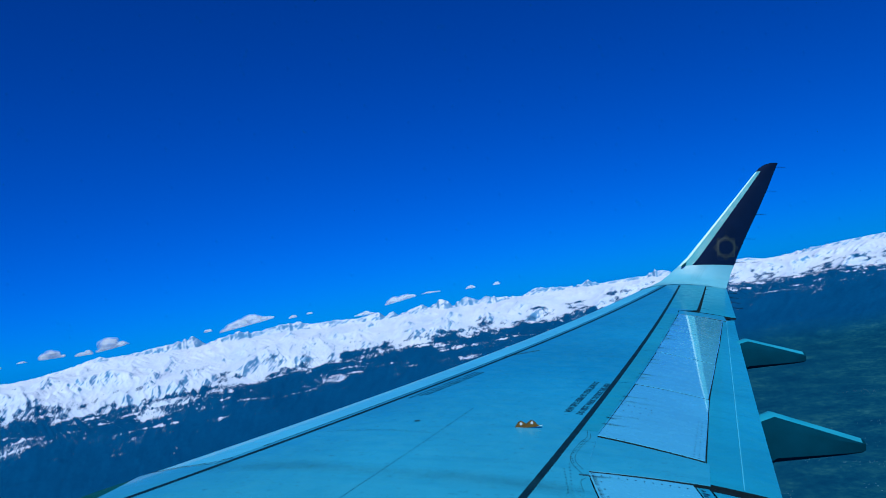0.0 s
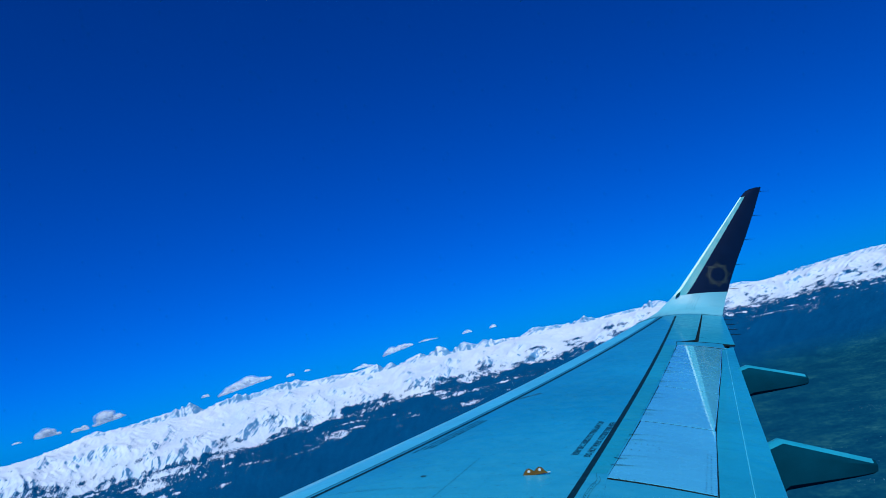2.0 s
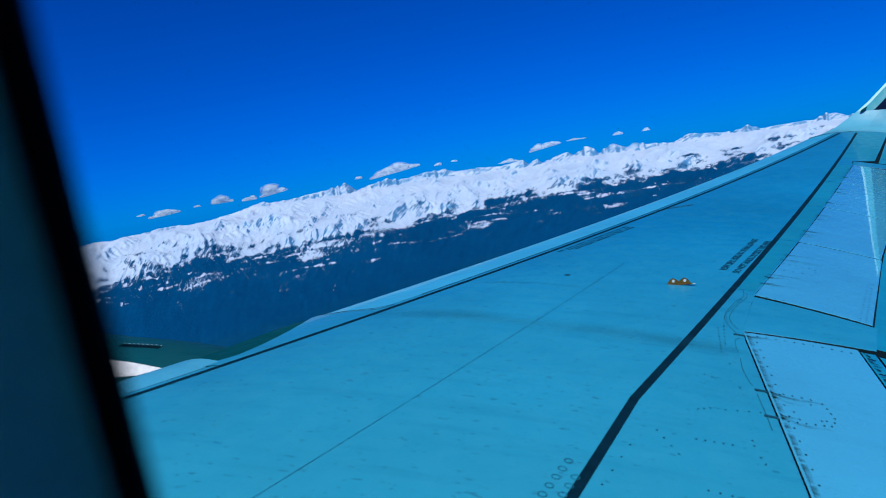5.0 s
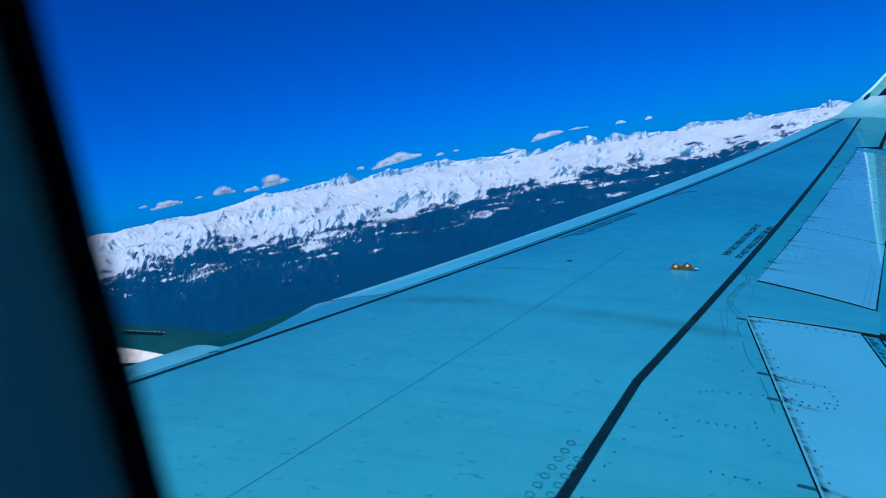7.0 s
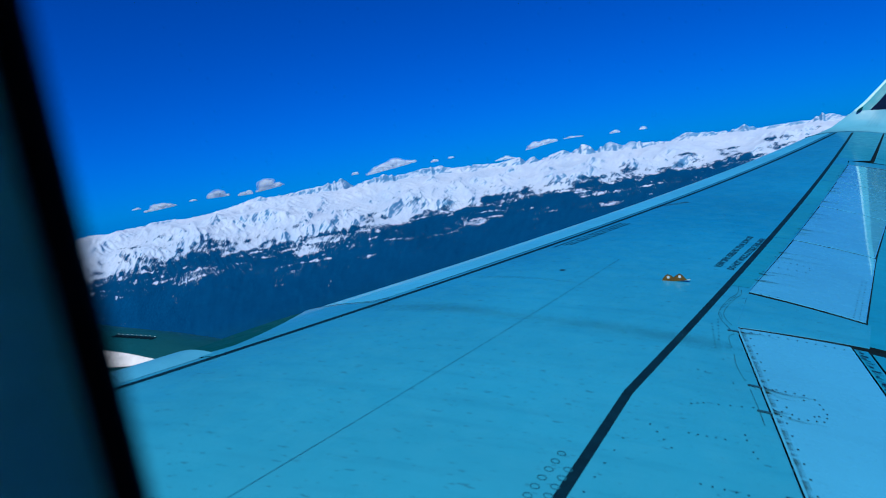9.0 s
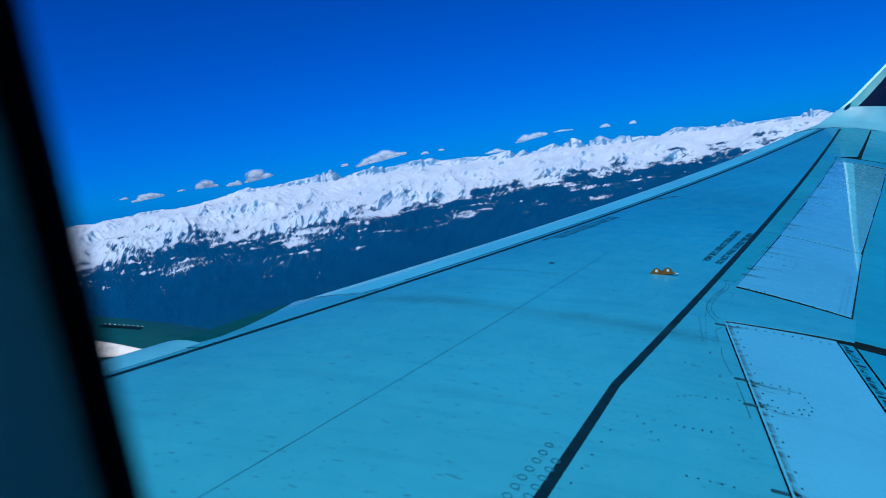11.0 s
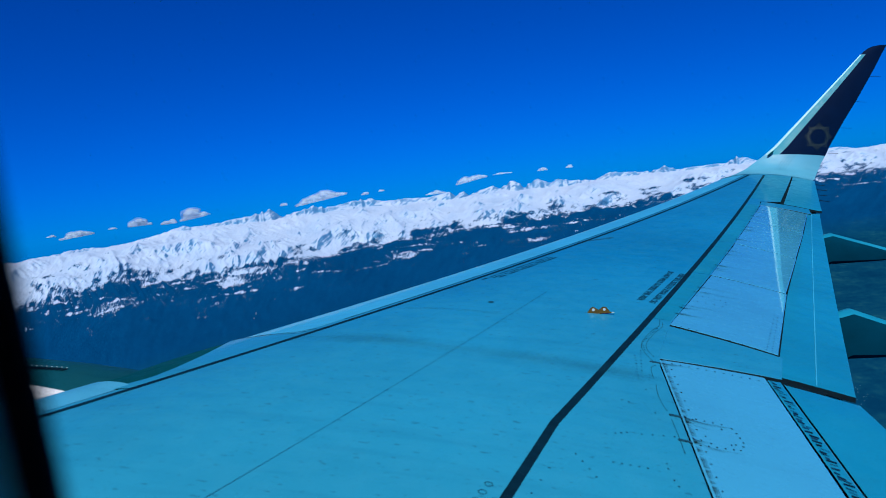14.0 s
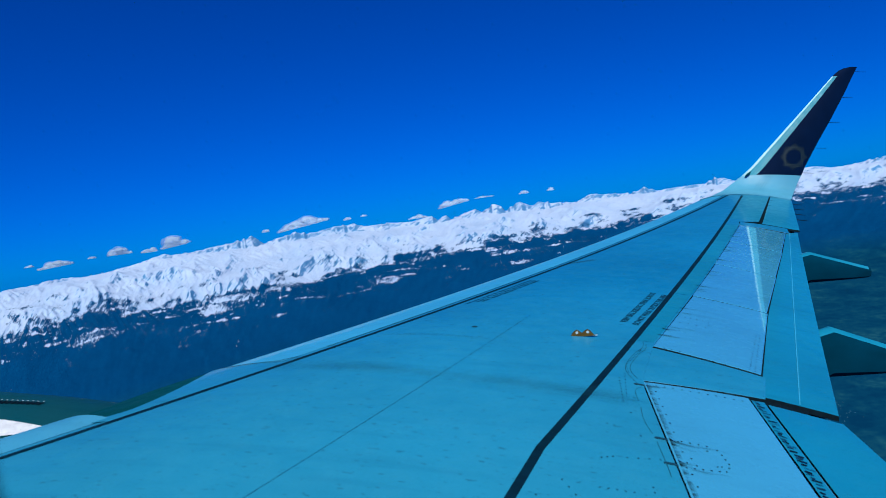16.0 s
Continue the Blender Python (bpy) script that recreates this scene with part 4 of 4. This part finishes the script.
    n1, n2, n3, n4 = (perlin((az * 3000 - 0.6 * v) / w, v / h, 301 + 2 * k) for k, (w, h) in enumerate(((130, 38), (46, 18), (19, 10), (75, 10))))
    wood = 0.50 - over / 75 + 0.95 * n1 + 0.9 * n2 + 0.55 * n3
    gaps = np.clip(1.5 * n4 + 0.9 * n3 + 0.5 * n2 - 0.22, 0, 1) * np.clip((over + 150) / 110, 0, 1)
    specks = np.clip(1.5 * n3 + 0.8 * n2 - 0.42, 0, 1) * np.clip((v - 150) / 60, 0.2, 1)
    wood = np.where(over < 0, np.maximum(wood, np.clip(0.55 - over / 40, 0, 0.95)) - 1.0 * gaps - 0.45 * specks, wood)
    el = np.degrees(np.arctan2(z - HEIGHT, r))
    for b0, e0, w, h, much in STANDS:
        q = ((d - b0 + 0.5 * n2) / w) ** 2 + ((el - e0 + 0.12 * n3) / h) ** 2
        wood = wood + 0.7 * much * np.exp(-q * q)
    z = z + 3 * perlin(x / 240, y / 240, 71)
    return np.maximum(z, -4 + 3 * perlin(x / 300, y / 300, 75)), np.clip(wood, -0.3, 1.3), crag


def height(az, r):
    return relief(az, r)[0]


def wash(z, drops, steps, seed, patch, cell=5.0):
    """Rain runs down the slopes, cuts gullies and leaves its load lower down; also gives how much has run where."""
    rng = np.random.default_rng(seed)
    h, flow = z / cell, np.zeros_like(z)
    n, k = h.shape
    weight = np.clip((z - 120) / 50, 0, 1)
    for batch in range(drops // 10000):
        p = np.stack([rng.uniform(1, n - 3, 10000), rng.uniform(1, k - 3, 10000)])
        d, speed, water, load = np.zeros_like(p), np.ones(10000), np.ones(10000), np.zeros(10000)
        for step in range(steps):
            i, j = p[0].astype(int), p[1].astype(int)
            a, b = p[0] - i, p[1] - j
            h00, h10, h01, h11 = h[i, j], h[i + 1, j], h[i, j + 1], h[i + 1, j + 1]
            g = np.stack([(h10 - h00) * (1 - b) + (h11 - h01) * b, (h01 - h00) * (1 - a) + (h11 - h10) * a])
            here = h00 * (1 - a) * (1 - b) + h10 * a * (1 - b) + h01 * (1 - a) * b + h11 * a * b
            d = d * 0.25 - g * 0.75
            d = d / np.maximum(np.hypot(d[0], d[1]), 1e-6)
            q = np.stack([np.clip(p[0] + d[0], 1, n - 3), np.clip(p[1] + d[1], 1, k - 3)])
            i2, j2 = q[0].astype(int), q[1].astype(int)
            a2, b2 = q[0] - i2, q[1] - j2
            there = h[i2, j2] * (1 - a2) * (1 - b2) + h[i2 + 1, j2] * a2 * (1 - b2) + h[i2, j2 + 1] * (1 - a2) * b2 + h[i2 + 1, j2 + 1] * a2 * b2
            drop = there - here
            can = np.maximum(-drop, 0.01) * speed * water * 5.0
            over = load - can
            move = np.where(drop > 0, np.minimum(drop, load), np.where(over > 0, over * 0.25, np.maximum(over * 0.35, drop)))
            load = load - move
            move = move * weight[i, j]
            for di, dj, w in ((0, 0, (1 - a) * (1 - b)), (1, 0, a * (1 - b)), (0, 1, (1 - a) * b), (1, 1, a * b)):
                np.add.at(h, (i + di, j + dj), move * w)
            np.add.at(flow, (i, j), water)
            speed = np.sqrt(np.clip(speed * speed - drop * 3.0, 0.05, 9))
            water, p = water * 0.985, q
    cut = h - z / cell
    for turn in range(1):
        cut[1:-1, 1:-1] = 0.4 * cut[1:-1, 1:-1] + 0.15 * (cut[:-2, 1:-1] + cut[2:, 1:-1] + cut[1:-1, :-2] + cut[1:-1, 2:])
    return z + cut * cell * (0.35 + 0.65 * patch), flow


def sheet(name, az, rr, label, category, drops=0):
    A, Rr = np.meshgrid(az, rr)
    Zz, wood, crag = relief(A, Rr)
    if drops:
        Zz, flow = wash(Zz, drops, 50, 4, np.clip(0.5 + 2.2 * perlin(A * 3000 / 260, Rr / 330, 33), 0, 1))
        wood = wood - 0.10 * np.clip(np.log1p(flow) - 1.6, -1, 2)
    n, k = A.shape
    co = np.stack([Rr * np.sin(A), Rr * np.cos(A), Zz], -1).reshape(-1, 3)
    i = np.arange((n - 1) * k).reshape(n - 1, k)[:, :-1]
    faces = np.stack([i, i + k, i + k + 1, i + 1], -1).reshape(-1, 4)
    me = bpy.data.meshes.new(name)
    me.vertices.add(len(co))
    me.vertices.foreach_set("co", co.ravel().astype(np.float32))
    me.loops.add(faces.size)
    me.loops.foreach_set("vertex_index", faces.ravel().astype(np.int32))
    me.polygons.add(len(faces))
    me.polygons.foreach_set("loop_start", (np.arange(len(faces)) * 4).astype(np.int32))
    me.update(calc_edges=True)
    me.materials.append(TERRAIN)
    me.shade_smooth()
    for key, values in (("wood", wood), ("crag", crag)):
        me.attributes.new(key, "FLOAT", "POINT").data.foreach_set("value", values.ravel().astype(np.float32))
    return tagged(new(name, me), label, category, kind="structure")


VIEW = np.radians(np.arange(-48, 44.01, 0.08))
NEAR = np.concatenate([[5], np.geomspace(40, 1000, 30)])
FAR = np.concatenate([np.arange(1000, 1600, 12.0), np.arange(1600, 4300, 5.0), np.linspace(4300, 4900, 10)])
sheet("ground", np.radians(np.arange(-48, 312.1, 1.0)), NEAR, "dark blue-green valley floor of fields and woods", "ground")
sheet("mountain_range", VIEW, FAR, "snow-covered mountain range above dark forested slopes", "mountains", 200000)
sheet("hills_behind", np.radians(np.arange(44.0, 312.1, 1.0)), FAR[::6], "snowy hills closing the valley", "mountains")


# ---------------------------------------------------------------- clouds
def vapour_veil(name, alpha):
    m, ns, ls, b = nodes_of(name)
    ns.remove(b)
    d, t, both, clear, mx = ns.new("ShaderNodeBsdfDiffuse"), ns.new("ShaderNodeBsdfTranslucent"), ns.new("ShaderNodeMixShader"), ns.new("ShaderNodeBsdfTransparent"), ns.new("ShaderNodeMixShader")
    d.inputs["Color"].default_value = t.inputs["Color"].default_value = (0.82, 0.94, 1.0, 1)
    both.inputs[0].default_value, mx.inputs[0].default_value = 0.62, alpha
    for o, n, i in ((d, both, 1), (t, both, 2), (clear, mx, 1), (both, mx, 2)):
        ls.new(o.outputs[0], n.inputs[i])
    ls.new(mx.outputs[0], ns["Material Output"].inputs["Surface"])
    return m


VEILS = [(vapour_veil("thick vapour", 0.62), 0.80), (vapour_veil("thin vapour", 0.40), 1.1), (vapour_veil("faint vapour", 0.22), 1.5)]


def cloud(bearing, el, wide, tall, seed, slant=0.0):
    """A flat-bottomed heap of puffs with thinner vapour round it."""
    r = 3900.0
    w, h = r * math.tan(radians(wide)) / 2, r * math.tan(radians(tall)) / 2
    a = radians(bearing)
    place = Matrix.Translation((r * math.sin(a), r * math.cos(a), HEIGHT + r * math.tan(radians(el)))) @ Matrix.Rotation(-a, 4, "Z")
    ob = tagged(empty("cloud", place), "small flat white fair-weather cloud over the crest", "cloud", "clouds over the crest")
    for name, (mat, swell) in zip(("core", "veil", "fringe"), VEILS):
        rng = random.Random(seed)
        bm = bmesh.new()
        for k in range(int(34 + wide * 30)):
            u = -1 + 2 * (k + rng.random()) / int(34 + wide * 30)
            room = max(0.12, (1 - abs(u) ** 1.8) * (0.65 + 0.7 * noise.noise(Vector((u * 2.2, seed * 1.7, 0)))))
            size = h * (0.10 + 0.25 * room) * rng.uniform(0.6, 1.2)
            v = rng.uniform(0.0, 1.0) * room * h * 0.9
            m = Matrix.Translation((u * w * 0.92, rng.uniform(-0.3, 0.3) * w * room, v - 0.35 * h + slant * u * h)) @ Matrix.Diagonal((size * 1.9 * swell, size * 1.5 * swell, size * swell, 1))
            bmesh.ops.create_icosphere(bm, subdivisions=2, radius=1, matrix=m)
        for v in bm.verts:
            p = v.co / (h * 0.5)
            v.co += v.normal * h * (0.20 * noise.noise(p + Vector((seed, 0, 0))) + 0.10 * noise.noise(p * 3.1))
            v.co.z = max(v.co.z, h * (-0.42 + slant * v.co.x / w))
        puff = part(name, bm, mat, ob)
        skin = puff.modifiers.new("merge", "REMESH")
        skin.mode, skin.voxel_size, skin.use_smooth_shade = "VOXEL", max(h * 0.08, w / 80), True
        calm = puff.modifiers.new("soften", "SMOOTH")
        calm.factor, calm.iterations = 0.5, 3
    return ob


for k, c in enumerate([(-34.3, 0.30, 2.3, 0.72, 0.2), (-35.9, 0.40, 0.6, 0.26), (-32.0, 0.42, 0.55, 0.24), (-30.2, 0.56, 1.6, 0.80), (-28.2, 0.38, 1.0, 0.58), (-26.4, 0.64, 2.0, 0.92, 0.2), (-19.9, 0.60, 0.55, 0.38),
                       (-17.0, 0.80, 4.1, 1.0, 0.4), (-13.7, 0.66, 0.55, 0.38), (-12.4, 0.73, 0.45, 0.28), (-8.3, 0.03, 1.6, 0.45), (-5.4, 0.74, 2.6, 0.72, 0.4), (-3.0, 0.85, 1.6, 0.2), (0.1, 0.76, 0.75, 0.38), (2.1, 0.70, 0.6, 0.32)]):
    cloud(*c[:3], c[3] * 1.25, 100 + k, *c[4:])


# ---------------------------------------------------------------- far villages on the valley floor
rng = random.Random(21)
bm = bmesh.new()
for k in range(44):
    a0, r0 = radians(rng.uniform(8, 40)), rng.uniform(620, 1700)
    for j in range(rng.randint(14, 46)):
        a, r = a0 + rng.gauss(0, 0.02), r0 + rng.gauss(0, 12)
        z = float(height(np.array([a]), np.array([r]))[0])
        w, d, t = rng.uniform(0.6, 1.4), rng.uniform(0.5, 1.0), rng.uniform(0.4, 0.8)
        bmesh.ops.create_cube(bm, size=1, matrix=Matrix.Translation((r * math.sin(a), r * math.cos(a), z + t / 2 - 0.2)) @ Matrix.Rotation(rng.uniform(0, 3), 4, "Z") @ Matrix.Diagonal((w, d, t + 0.4, 1)))
tagged(part("village_houses", bm, plain("pale house walls", (0.05, 0.20, 0.27), 0.8, 0, 0.3, 0.3), smooth=False), "scattered pale houses of villages on the valley floor", "houses", kind="stuff")
